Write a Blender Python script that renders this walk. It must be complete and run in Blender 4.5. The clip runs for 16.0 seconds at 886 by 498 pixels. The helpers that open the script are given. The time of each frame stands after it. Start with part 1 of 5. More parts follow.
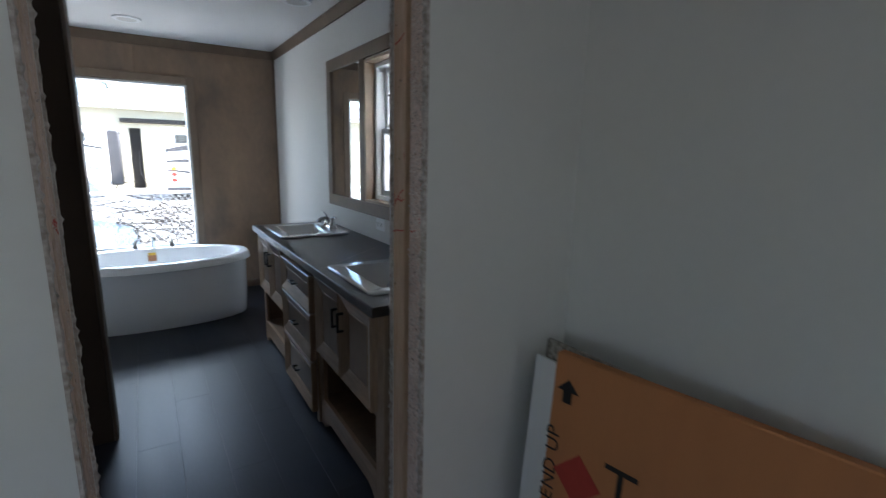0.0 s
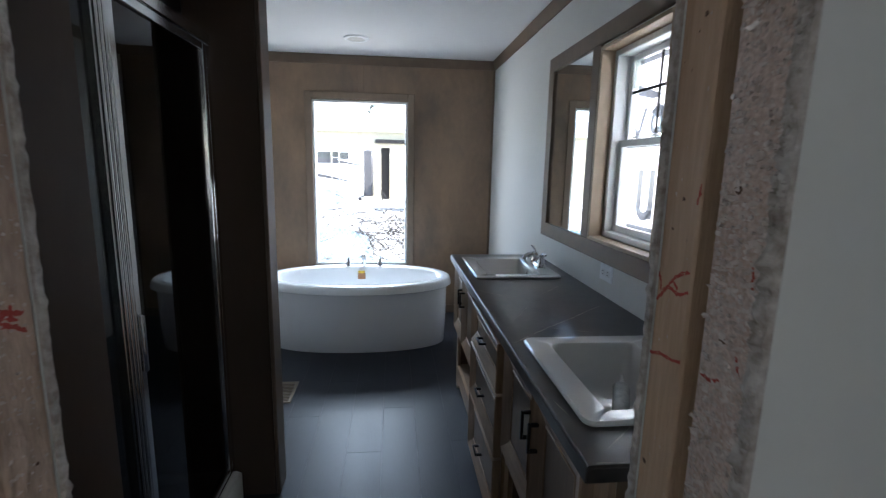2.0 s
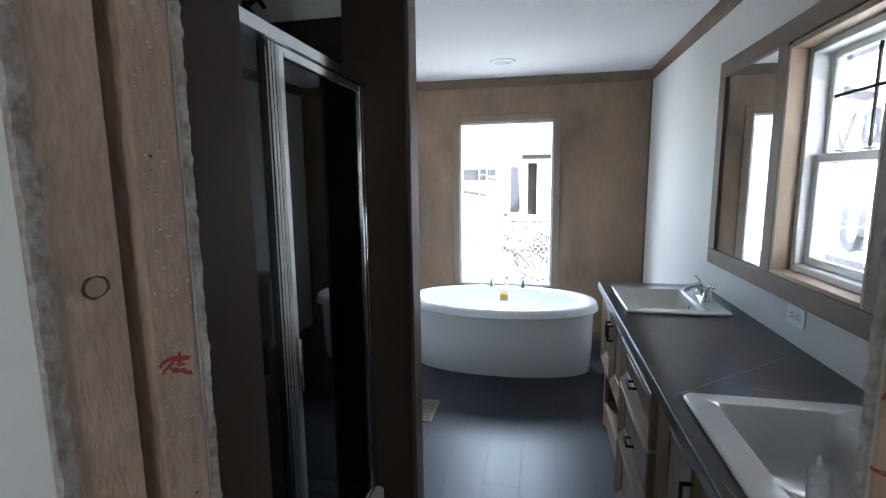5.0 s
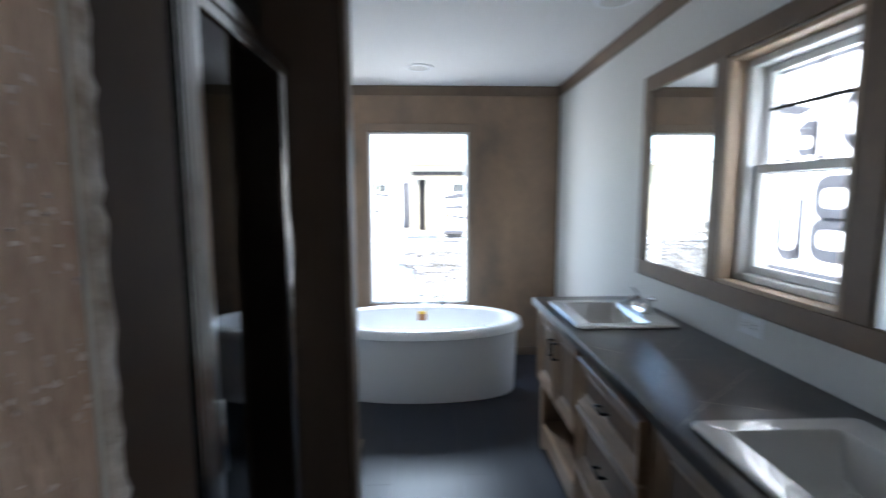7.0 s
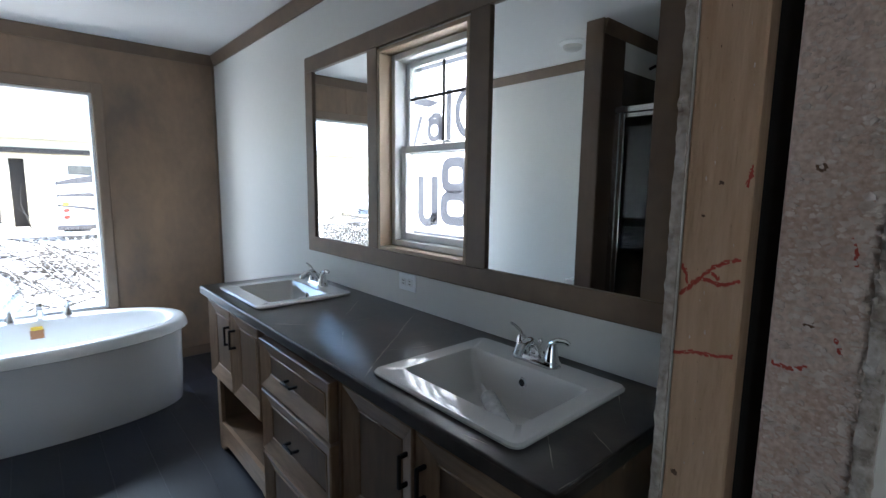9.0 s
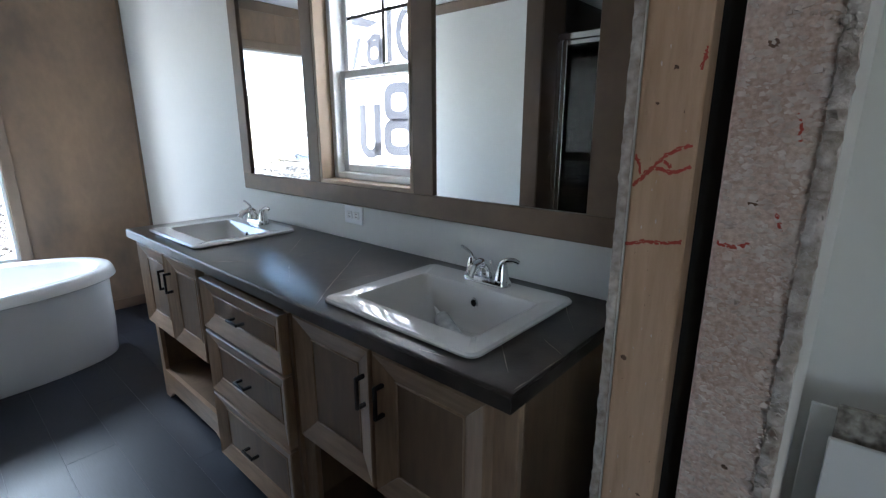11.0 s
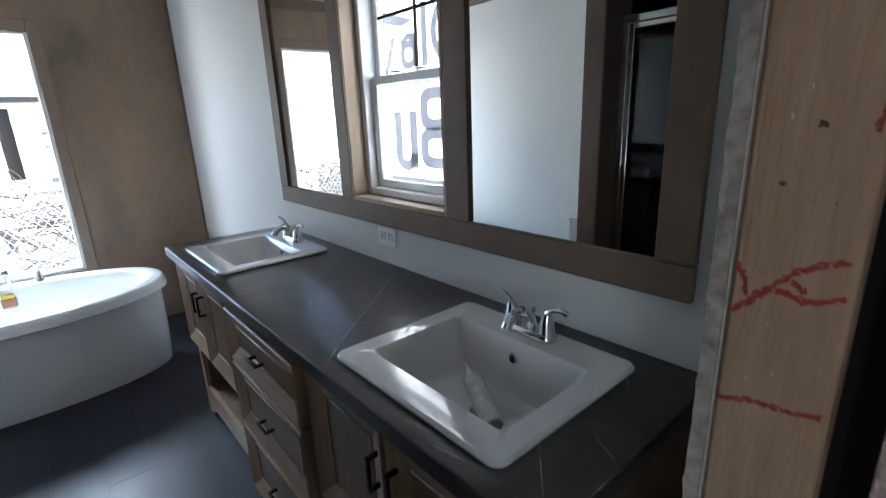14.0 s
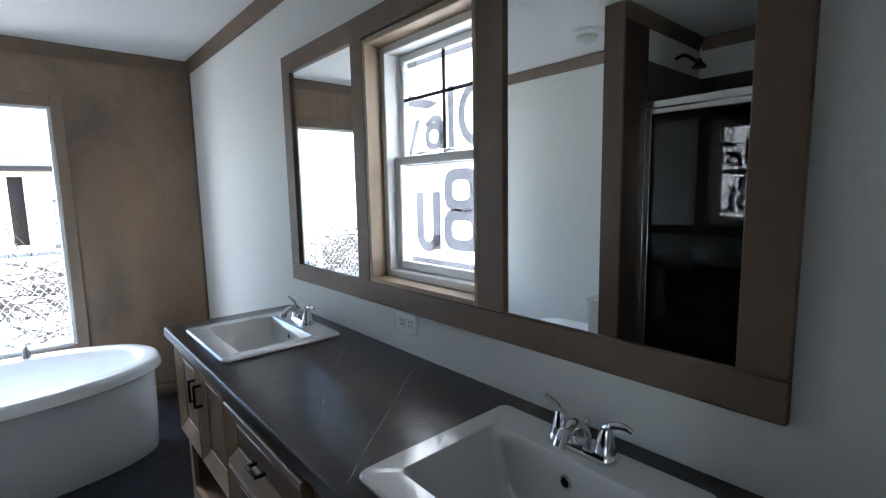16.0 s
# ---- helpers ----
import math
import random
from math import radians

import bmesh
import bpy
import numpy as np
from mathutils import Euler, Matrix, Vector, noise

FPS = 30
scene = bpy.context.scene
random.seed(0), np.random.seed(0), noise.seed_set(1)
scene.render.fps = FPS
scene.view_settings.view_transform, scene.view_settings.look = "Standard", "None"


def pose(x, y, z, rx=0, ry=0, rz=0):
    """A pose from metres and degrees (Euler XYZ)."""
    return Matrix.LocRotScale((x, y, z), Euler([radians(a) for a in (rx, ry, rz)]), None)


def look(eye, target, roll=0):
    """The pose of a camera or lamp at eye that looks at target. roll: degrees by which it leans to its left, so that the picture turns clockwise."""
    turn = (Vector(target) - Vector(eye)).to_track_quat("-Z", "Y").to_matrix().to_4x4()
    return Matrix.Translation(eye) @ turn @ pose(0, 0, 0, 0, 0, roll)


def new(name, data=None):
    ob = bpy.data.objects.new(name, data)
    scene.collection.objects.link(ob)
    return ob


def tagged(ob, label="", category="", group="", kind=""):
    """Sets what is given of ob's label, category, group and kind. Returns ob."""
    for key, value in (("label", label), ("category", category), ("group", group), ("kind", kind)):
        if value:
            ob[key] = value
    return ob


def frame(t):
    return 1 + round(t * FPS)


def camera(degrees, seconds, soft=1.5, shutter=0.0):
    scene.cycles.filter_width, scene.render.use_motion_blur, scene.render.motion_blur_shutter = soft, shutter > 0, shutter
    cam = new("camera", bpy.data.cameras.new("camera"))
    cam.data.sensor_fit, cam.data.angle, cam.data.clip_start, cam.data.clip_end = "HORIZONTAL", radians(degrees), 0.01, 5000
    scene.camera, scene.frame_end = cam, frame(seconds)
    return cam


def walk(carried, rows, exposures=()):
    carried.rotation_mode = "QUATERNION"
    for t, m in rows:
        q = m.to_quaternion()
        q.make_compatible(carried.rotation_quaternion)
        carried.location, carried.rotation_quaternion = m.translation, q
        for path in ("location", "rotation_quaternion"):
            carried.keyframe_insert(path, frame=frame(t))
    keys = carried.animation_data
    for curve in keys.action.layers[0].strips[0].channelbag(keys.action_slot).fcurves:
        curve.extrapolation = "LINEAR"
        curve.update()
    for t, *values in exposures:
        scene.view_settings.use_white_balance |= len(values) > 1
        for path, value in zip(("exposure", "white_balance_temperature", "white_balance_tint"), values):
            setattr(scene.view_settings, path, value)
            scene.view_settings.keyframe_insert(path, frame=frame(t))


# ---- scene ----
cam = camera(86.7, 16.0, soft=1.2, shutter=0.5)
PATH = [
    (0, (0.148, 0.408, 1.4), (1.2, 2.063, 1.005), 1.3),
    (0.5, (0.207, 0.599, 1.406), (1.076, 2.362, 1.037), 1.6),
    (1, (0.239, 0.779, 1.417), (0.926, 2.632, 1.108), 1.7),
    (1.5, (0.306, 0.94, 1.403), (0.737, 2.866, 1.08), 1.3),
    (2, (0.416, 1.092, 1.42), (0.629, 3.05, 1.069), 1.2),
    (2.5, (0.464, 1.15, 1.417), (0.542, 3.112, 1.035), 0.9),
    (3, (0.475, 1.173, 1.423), (0.488, 3.132, 1.022), 0.6),
    (3.5, (0.457, 1.174, 1.424), (0.383, 3.13, 1.014), 0.4),
    (4, (0.456, 1.17, 1.429), (0.276, 3.115, 1.001), 0.2),
    (4.5, (0.444, 1.148, 1.468), (0.121, 3.091, 1.119), -0.1),
    (4.7, (0.448, 1.145, 1.471), (0.047, 3.079, 1.151), -0.7),
    (6.8, (0.192, 1.392, 1.437), (0.021, 3.373, 1.215), -0.1),
    (7, (0.186, 1.405, 1.436), (0.257, 3.39, 1.209), -0.1),
    (7.5, (0.164, 1.405, 1.427), (0.894, 3.255, 1.221), 0.3),
    (8, (0.152, 1.425, 1.42), (1.236, 3.093, 1.214), 0.3),
    (8.5, (0.151, 1.432, 1.407), (1.367, 3.005, 1.192), 0.7),
    (9, (0.164, 1.446, 1.377), (1.479, 2.93, 1.111), 0.7),
    (9.2, (0.16, 1.456, 1.364), (1.508, 2.905, 1.075), 1.0),
    (11.3, (0.163, 1.465, 1.314), (1.621, 2.725, 0.781), -0.1),
    (11.5, (0.157, 1.46, 1.313), (1.614, 2.708, 0.749), -0.3),
    (12, (0.156, 1.456, 1.304), (1.609, 2.678, 0.675), -0.5),
    (12.5, (0.162, 1.447, 1.316), (1.6, 2.671, 0.657), -1.1),
    (13, (0.193, 1.469, 1.329), (1.589, 2.742, 0.673), -1.1),
    (13.5, (0.297, 1.534, 1.365), (1.599, 2.914, 0.733), -2.0),
    (14, (0.389, 1.574, 1.399), (1.644, 3.032, 0.852), -2.2),
    (14.5, (0.426, 1.598, 1.411), (1.645, 3.114, 0.948), -1.8),
    (15, (0.432, 1.65, 1.416), (1.67, 3.176, 1.044), -1.4),
    (15.5, (0.423, 1.697, 1.421), (1.702, 3.205, 1.118), -1.1),
    (16, (0.404, 1.724, 1.424), (1.708, 3.22, 1.176), -1.1),
]
EXPOSURES = [(t, e, 5900, 9) for t, e in ((0.0, 2.75), (1.5, 2.8), (2.5, 3.22), (3.0, 3.4), (4.5, 3.5), (7.0, 3.3), (7.5, 3.05), (8.0, 2.98), (9.0, 3.22), (11.5, 3.72), (12.5, 3.9), (14.0, 3.42), (15.0, 3.22), (16.0, 3.3))]
walk(cam, [(t, look(eye, target, roll)) for t, eye, target, roll in PATH], EXPOSURES)

# ---- world, sun ----
SUN_ELEV, SUN_AZ = 46.0, 118.0      # sun falls on the bannered long side, past the tall window
world = bpy.data.worlds.new("world")
scene.world = world
world.use_nodes = True
wn = world.node_tree
sky = wn.nodes.new("ShaderNodeTexSky")
sky.sky_type = "NISHITA"
sky.sun_disc = False
sky.sun_elevation, sky.sun_rotation = radians(SUN_ELEV), radians(SUN_AZ)
wn.links.new(sky.outputs[0], wn.nodes["Background"].inputs[0])
wn.nodes["Background"].inputs[1].default_value = 0.15
sun = new("sun", bpy.data.lights.new("sun", "SUN"))
sun.data.energy, sun.data.angle, sun.data.color = 4.0, radians(0.5), (1.0, 0.95, 0.88)
sa = radians(SUN_AZ)
sun_dir = Vector((math.sin(sa) * math.cos(radians(SUN_ELEV)), math.cos(sa) * math.cos(radians(SUN_ELEV)), math.sin(radians(SUN_ELEV))))
sun.matrix_world = look(sun_dir * 50, (0, 0, 0))


def sky_lamp(name, eye, target, w, h, watts, color=(0.98, 0.97, 0.99)):
    lamp = new(name, bpy.data.lights.new(name, "AREA"))
    lamp.data.shape, lamp.data.size, lamp.data.size_y = "RECTANGLE", w, h
    lamp.data.energy, lamp.data.color = watts, color
    lamp.matrix_world = look(eye, target)
    return lamp


sky_lamp("sky_lamp", (0.125, 8.2, 4.4), (0.1, 4.6, 0.9), 3.0, 2.0, 112.0, (0.80, 0.91, 1.0))
sky_lamp("sky_lamp_left", (-2.1, 6.7, 1.5), (0.125, 5.6, 1.25), 1.2, 2.2, 9.0)
sky_lamp("sky_lamp_right", (2.6, 6.9, 1.5), (0.125, 5.6, 1.25), 1.8, 2.4, 28.0)
sky_lamp("bedroom_sky_lamp", (-3.19, -0.8, 1.45), (0.0, -0.4, 1.2), 0.78, 0.98, 0.72, (1.0, 0.96, 0.93))
sky_lamp("bedroom_sky_lamp_east", (1.335, -1.8, 1.42), (-0.5, 0.4, 1.2), 0.9, 1.0, 0.80, (1.0, 0.95, 0.90))

# ---- materials ----
def mat(name, color, rough=0.5, metal=0.0, var=0.0, scale=4.0, dark=None, bump=0.0, bscale=60.0, stretch=(1, 1, 1), fine=0.0, fscale=80.0, spec=0.5, coat=0.0, rvar=0.0):
    """Principled surface: base colour mottled at two scales towards `dark`, fine relief."""
    m = bpy.data.materials.new(name)
    m.use_nodes = True
    nt, b = m.node_tree, m.node_tree.nodes["Principled BSDF"]
    b.inputs["Base Color"].default_value = (*color, 1)
    b.inputs["Roughness"].default_value = rough
    b.inputs["Metallic"].default_value = metal
    b.inputs["Specular IOR Level"].default_value = spec
    b.inputs["Coat Weight"].default_value = coat
    L = nt.links.new
    co = nt.nodes.new("ShaderNodeTexCoord")
    mp = nt.nodes.new("ShaderNodeMapping")
    mp.inputs["Scale"].default_value = stretch
    L(co.outputs["Object"], mp.inputs["Vector"])

    def noise_tex(s, detail=4.0, dist=0.0):
        n = nt.nodes.new("ShaderNodeTexNoise")
        n.inputs["Scale"].default_value, n.inputs["Detail"].default_value = s, detail
        n.inputs["Distortion"].default_value = dist
        L(mp.outputs[0], n.inputs["Vector"])
        return n

    if var > 0:
        d = dark or tuple(c * 0.6 for c in color)
        n1, n2 = noise_tex(scale, 5.0, 0.3), noise_tex(fscale, 3.0)
        mixn = nt.nodes.new("ShaderNodeMix")
        mixn.data_type = "FLOAT"
        mixn.inputs[0].default_value = fine
        L(n1.outputs[0], mixn.inputs[2])
        L(n2.outputs[0], mixn.inputs[3])
        ramp = nt.nodes.new("ShaderNodeValToRGB")
        ramp.color_ramp.elements[0].position, ramp.color_ramp.elements[1].position = 0.5 - 0.18, 0.5 + 0.18
        ramp.color_ramp.elements[0].color = (*[c + (k - c) * var for c, k in zip(color, d)], 1)
        ramp.color_ramp.elements[1].color = (*color, 1)
        L(mixn.outputs[0], ramp.inputs[0])
        L(ramp.outputs[0], b.inputs["Base Color"])
        if rvar > 0:
            mr = nt.nodes.new("ShaderNodeMapRange")
            mr.inputs["To Min"].default_value, mr.inputs["To Max"].default_value = rough - rvar, rough + rvar
            L(n1.outputs[0], mr.inputs["Value"])
            L(mr.outputs[0], b.inputs["Roughness"])
    if bump > 0:
        nb = noise_tex(bscale, 3.0)
        bp = nt.nodes.new("ShaderNodeBump")
        bp.inputs["Strength"].default_value, bp.inputs["Distance"].default_value = bump, 0.004
        L(nb.outputs[0], bp.inputs["Height"])
        L(bp.outputs[0], b.inputs["Normal"])
    return m


def glass(name, tint=(1, 1, 1), ior=1.45):
    m = bpy.data.materials.new(name)
    m.use_nodes = True
    nt = m.node_tree
    nt.nodes.remove(nt.nodes["Principled BSDF"])
    t, g, f, pw, x = (nt.nodes.new(k) for k in ("ShaderNodeBsdfTransparent", "ShaderNodeBsdfGlossy", "ShaderNodeLayerWeight", "ShaderNodeMath", "ShaderNodeMixShader"))
    sc = nt.nodes.new("ShaderNodeMapRange")
    pw.operation, pw.inputs[1].default_value = "POWER", 5.0
    sc.inputs["To Min"].default_value = ((ior - 1) / (ior + 1)) ** 2
    t.inputs[0].default_value = (*tint, 1)
    g.inputs["Roughness"].default_value = 0.0
    f.inputs["Blend"].default_value = 0.5
    for a, b in ((f.outputs["Facing"], pw.inputs[0]), (pw.outputs[0], sc.inputs["Value"]), (sc.outputs[0], x.inputs[0]), (t.outputs[0], x.inputs[1]), (g.outputs[0], x.inputs[2]), (x.outputs[0], nt.nodes["Material Output"].inputs[0])):
        nt.links.new(a, b)
    return m


def random_tone(m, low=0.75, high=1.15):
    """Lets each object that wears the material take its own tone."""
    nt = m.node_tree
    b = nt.nodes["Principled BSDF"]
    oi = nt.nodes.new("ShaderNodeObjectInfo")
    mr = nt.nodes.new("ShaderNodeMapRange")
    mr.inputs["To Min"].default_value, mr.inputs["To Max"].default_value = low, high
    nt.links.new(oi.outputs["Random"], mr.inputs["Value"])
    hsv = nt.nodes.new("ShaderNodeHueSaturation")
    nt.links.new(mr.outputs[0], hsv.inputs["Value"])
    if b.inputs["Base Color"].links:
        nt.links.new(b.inputs["Base Color"].links[0].from_socket, hsv.inputs["Color"])
    else:
        hsv.inputs["Color"].default_value = b.inputs["Base Color"].default_value
    nt.links.new(hsv.outputs[0], b.inputs["Base Color"])
    return m


M_WALL = mat("wallboard", (0.70, 0.70, 0.67), 0.62, var=0.10, scale=1.5, bump=0.05, bscale=220, fine=0.4, fscale=30)
M_CEIL = mat("ceiling_paint", (0.80, 0.80, 0.80), 0.8, var=0.06, scale=2.0, bump=0.25, bscale=120)
M_PANEL = mat("stained_panel", (0.365, 0.240, 0.148), 0.45, var=1.0, scale=2.4, dark=(0.170, 0.122, 0.088), bump=0.06, bscale=40, stretch=(1, 1, 0.55), fine=0.18, fscale=24, rvar=0.06)
M_TRIM = mat("stained_trim", (0.195, 0.130, 0.083), 0.52, var=0.6, scale=3.0, dark=(0.088, 0.064, 0.049), bump=0.08, bscale=70, fine=0.35, fscale=22)
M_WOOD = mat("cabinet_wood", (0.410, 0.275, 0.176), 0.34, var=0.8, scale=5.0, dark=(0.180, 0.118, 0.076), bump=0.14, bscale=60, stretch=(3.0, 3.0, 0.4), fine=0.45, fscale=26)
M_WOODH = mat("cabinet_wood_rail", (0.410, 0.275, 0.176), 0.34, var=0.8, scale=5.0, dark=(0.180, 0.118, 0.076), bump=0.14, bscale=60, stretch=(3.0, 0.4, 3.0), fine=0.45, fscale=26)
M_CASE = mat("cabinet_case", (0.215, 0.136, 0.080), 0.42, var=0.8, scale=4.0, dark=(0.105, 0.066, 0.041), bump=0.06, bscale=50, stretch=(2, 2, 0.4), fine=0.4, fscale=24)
M_JAMB = mat("pale_jamb_wood", (0.43, 0.325, 0.225), 0.45, var=0.5, scale=4.0, dark=(0.30, 0.22, 0.15), bump=0.06, bscale=50, stretch=(2, 2, 0.5), fine=0.4, fscale=24)
M_SLATE = mat("slate_laminate", (0.070, 0.055, 0.046), 0.30, var=1.0, scale=5.0, dark=(0.016, 0.014, 0.013), bump=0.06, bscale=140, fine=0.35, fscale=22, rvar=0.06)
M_VEIN = mat("pale_vein", (0.44, 0.37, 0.31), 0.35, var=0.9, scale=30, dark=(0.13, 0.11, 0.095))
M_CASING = mat("stained_casing", (0.285, 0.205, 0.142), 0.45, var=0.7, scale=3.0, dark=(0.165, 0.122, 0.09), bump=0.06, bscale=50, stretch=(1, 1, 0.5), fine=0.3, fscale=22)
M_POST = mat("post_stain", (0.125, 0.082, 0.053), 0.48, var=0.6, scale=3.0, dark=(0.062, 0.044, 0.032), bump=0.08, bscale=70, stretch=(1, 1, 0.4), fine=0.35, fscale=22)
# trim stain with the shade on the boards by the shower darkened into it
M_TRIMD = mat("shaded_stained_trim", (0.060, 0.038, 0.026), 0.62, spec=0.2, var=0.6, scale=3.0, dark=(0.045, 0.031, 0.022), bump=0.08, bscale=70, stretch=(1, 1, 0.4), fine=0.35, fscale=22)
M_ACRYL = mat("white_acrylic", (0.88, 0.88, 0.88), 0.22, var=0.04, scale=2.0, coat=0.3)
M_PORC = mat("white_porcelain", (0.72, 0.71, 0.69), 0.10, var=0.04, scale=3.0, coat=0.5)
M_CHROME = mat("chrome", (0.78, 0.79, 0.80), 0.10, 1.0, var=0.1, scale=30)
M_ALU = mat("bright_aluminium", (0.80, 0.80, 0.80), 0.14, 1.0, var=0.15, scale=8, stretch=(1, 1, 0.1))
M_BLACK = mat("dark_bronze", (0.025, 0.021, 0.019), 0.35, 0.6, var=0.3, scale=20)
# blue in the plank colour stands in for the sky's sheen on them
M_FLOOR = random_tone(mat("dark_plank", (0.029, 0.033, 0.045), 0.40, var=0.6, scale=3.0, dark=(0.019, 0.020, 0.025), bump=0.10, bscale=50, stretch=(5, 0.5, 1), fine=0.45, fscale=30, rvar=0.07, spec=0.3), 0.93, 1.07)
M_SUB = mat("floor_base", (0.05, 0.042, 0.036), 0.6, var=0.3, scale=3)
M_PINE = mat("rough_pine", (0.70, 0.50, 0.345), 0.6, var=0.85, scale=3.5, dark=(0.46, 0.29, 0.175), bump=0.5, bscale=90, stretch=(3, 3, 0.3), fine=0.45, fscale=30)
M_GRIT = mat("glue_smeared_pine", (0.78, 0.64, 0.56), 0.55, var=1.0, scale=9.0, dark=(0.46, 0.31, 0.24), bump=1.0, bscale=150, fine=0.6, fscale=170)
M_KNOT = mat("pine_knot", (0.20, 0.115, 0.07), 0.7, var=1.0, scale=90, dark=(0.06, 0.035, 0.022), fine=0.4, fscale=200)
M_FLAKE = mat("glue_flakes", (0.86, 0.77, 0.71), 0.24, var=1.0, scale=60, dark=(0.50, 0.39, 0.33), fine=0.3)
M_GYP = mat("torn_gypsum", (0.66, 0.62, 0.58), 0.85, var=1.0, scale=32, dark=(0.26, 0.20, 0.16), bump=1.0, bscale=120, fine=0.5)
M_PINEL = mat("pale_glued_pine", (0.70, 0.53, 0.41), 0.6, var=0.95, scale=6.0, dark=(0.40, 0.27, 0.20), bump=0.8, bscale=110, stretch=(2, 2, 0.6), fine=0.5, fscale=60)
M_CRAYON = mat("red_crayon", (0.48, 0.055, 0.040), 0.75, var=0.5, scale=60, dark=(0.35, 0.12, 0.07))
M_SHOW = mat("dark_shower_panel", (0.026, 0.020, 0.017), 0.30, var=0.5, scale=4.0, dark=(0.022, 0.017, 0.014), bump=0.05, bscale=60, fine=0.3)
M_PAN = mat("shower_pan", (0.60, 0.57, 0.52), 0.35, var=0.1, scale=4)
M_GLASS = glass("clear_pane")
M_TINT = glass("smoked_shower_glass", (0.22, 0.21, 0.20), 1.6)
M_MIRROR = mat("mirror_silver", (0.86, 0.88, 0.87), 0.0, 1.0)
M_VINYL = mat("white_vinyl", (0.78, 0.79, 0.79), 0.35, var=0.05, scale=6)
M_PLATE = mat("white_plastic", (0.86, 0.88, 0.90), 0.3, var=0.04, scale=12)
M_STICK = glass("printed_film", (0.72, 0.74, 0.72), 1.3)
# near-black colour stands in for the shade inside gaps, holes and the doorway
M_DARK = mat("shade_black", (0.012, 0.010, 0.009), 0.9, var=0.2, scale=9)
M_LENS = mat("frosted_lens", (0.62, 0.62, 0.60), 0.35, var=0.05, scale=10)
M_CARD = mat("brown_cardboard", (0.50, 0.205, 0.075), 0.8, var=0.35, scale=4.0, dark=(0.36, 0.145, 0.055), bump=0.08, bscale=40, stretch=(1, 4, 0.6), fine=0.3)
M_INK = mat("black_ink", (0.02, 0.018, 0.016), 0.8, var=0.3, scale=30)
M_REDINK = mat("red_ink", (0.42, 0.045, 0.03), 0.8, var=0.3, scale=30)
M_WHITE = mat("white_sheet", (0.72, 0.72, 0.70), 0.4, var=0.08, scale=3)

# ---- building helpers ----
ORIGIN = {}


def thing(name, at, label, category, group="", kind=""):
    ob = new(name)
    ob.location = at
    ob.empty_display_size = 0.05
    ORIGIN[ob] = Vector(at)
    return tagged(ob, label, category, group, kind)


def finish(name, bm, material, smooth=True, angle=40):
    me = bpy.data.meshes.new(name)
    bmesh.ops.recalc_face_normals(bm, faces=bm.faces)
    bm.to_mesh(me)
    bm.free()
    me.materials.append(material)
    if smooth:
        me.polygons.foreach_set("use_smooth", [True] * len(me.polygons))
        me.set_sharp_from_angle(angle=radians(angle))
    return me


def part(name, bm, material, parent, label="", smooth=True):
    """One mesh, given in world coordinates, under a thing or a part."""
    o = ORIGIN[parent]
    bmesh.ops.translate(bm, verts=bm.verts, vec=-o)
    ob = new(name, finish(name, bm, material, smooth))
    ob.parent = parent
    ORIGIN[ob] = o
    if label:
        ob["label"] = label
    return ob


def solid(name, bm, material, label="", category="", kind="structure", smooth=True):
    ob = new(name, finish(name, bm, material, smooth))
    ORIGIN[ob] = Vector((0, 0, 0))
    return tagged(ob, label, category, "", kind)


def box(x0, x1, y0, y1, z0, z1, bevel=0.0, bm=None, seg=1):
    """A block with eased edges, added to bm."""
    b = bmesh.new()
    r = bmesh.ops.create_cube(b, size=1.0)
    for v in b.verts:
        v.co = Vector(((x0 + x1) / 2 + v.co.x * (x1 - x0), (y0 + y1) / 2 + v.co.y * (y1 - y0), (z0 + z1) / 2 + v.co.z * (z1 - z0)))
    if bevel > 0:
        bmesh.ops.bevel(b, geom=b.edges[:], offset=bevel, segments=seg, affect="EDGES", profile=0.5)
    if bm is None:
        return b
    join(bm, b)
    return bm


def join(bm, b, m=None):
    """Adds bmesh b (moved by m) to bm and frees b."""
    vs = [bm.verts.new(m @ v.co if m else v.co) for v in b.verts]
    for i, v in enumerate(b.verts):
        v.index = i
    for f in b.faces:
        try:
            bm.faces.new([vs[v.index] for v in f.verts])
        except ValueError:
            pass
    b.free()
    return bm


def loft(loops, bm=None, cap0=False, cap1=False):
    """Skin between closed loops of equal length."""
    bm = bm or bmesh.new()
    rows = [[bm.verts.new(p) for p in lp] for lp in loops]
    n = len(rows[0])
    for a, b in zip(rows, rows[1:]):
        for i in range(n):
            bm.faces.new((a[i], a[(i + 1) % n], b[(i + 1) % n], b[i]))
    if cap0:
        bm.faces.new(rows[0][::-1])
    if cap1:
        bm.faces.new(rows[-1])
    return bm


def rrect(cx, cy, hx, hy, r, z, n=5):
    pts = []
    for qx, qy, a0 in ((1, 1, 0), (-1, 1, 90), (-1, -1, 180), (1, -1, 270)):
        for i in range(n + 1):
            a = radians(a0 + 90 * i / n)
            pts.append(Vector((cx + qx * (hx - r) + r * math.cos(a), cy + qy * (hy - r) + r * math.sin(a), z)))
    return pts


def oval(cx, cy, a, b, z, n=72, p=2.0):
    pts = []
    for i in range(n):
        t = 2 * math.pi * i / n
        c, s = math.cos(t), math.sin(t)
        pts.append(Vector((cx + a * math.copysign(abs(c) ** (2 / p), c), cy + b * math.copysign(abs(s) ** (2 / p), s), z)))
    return pts


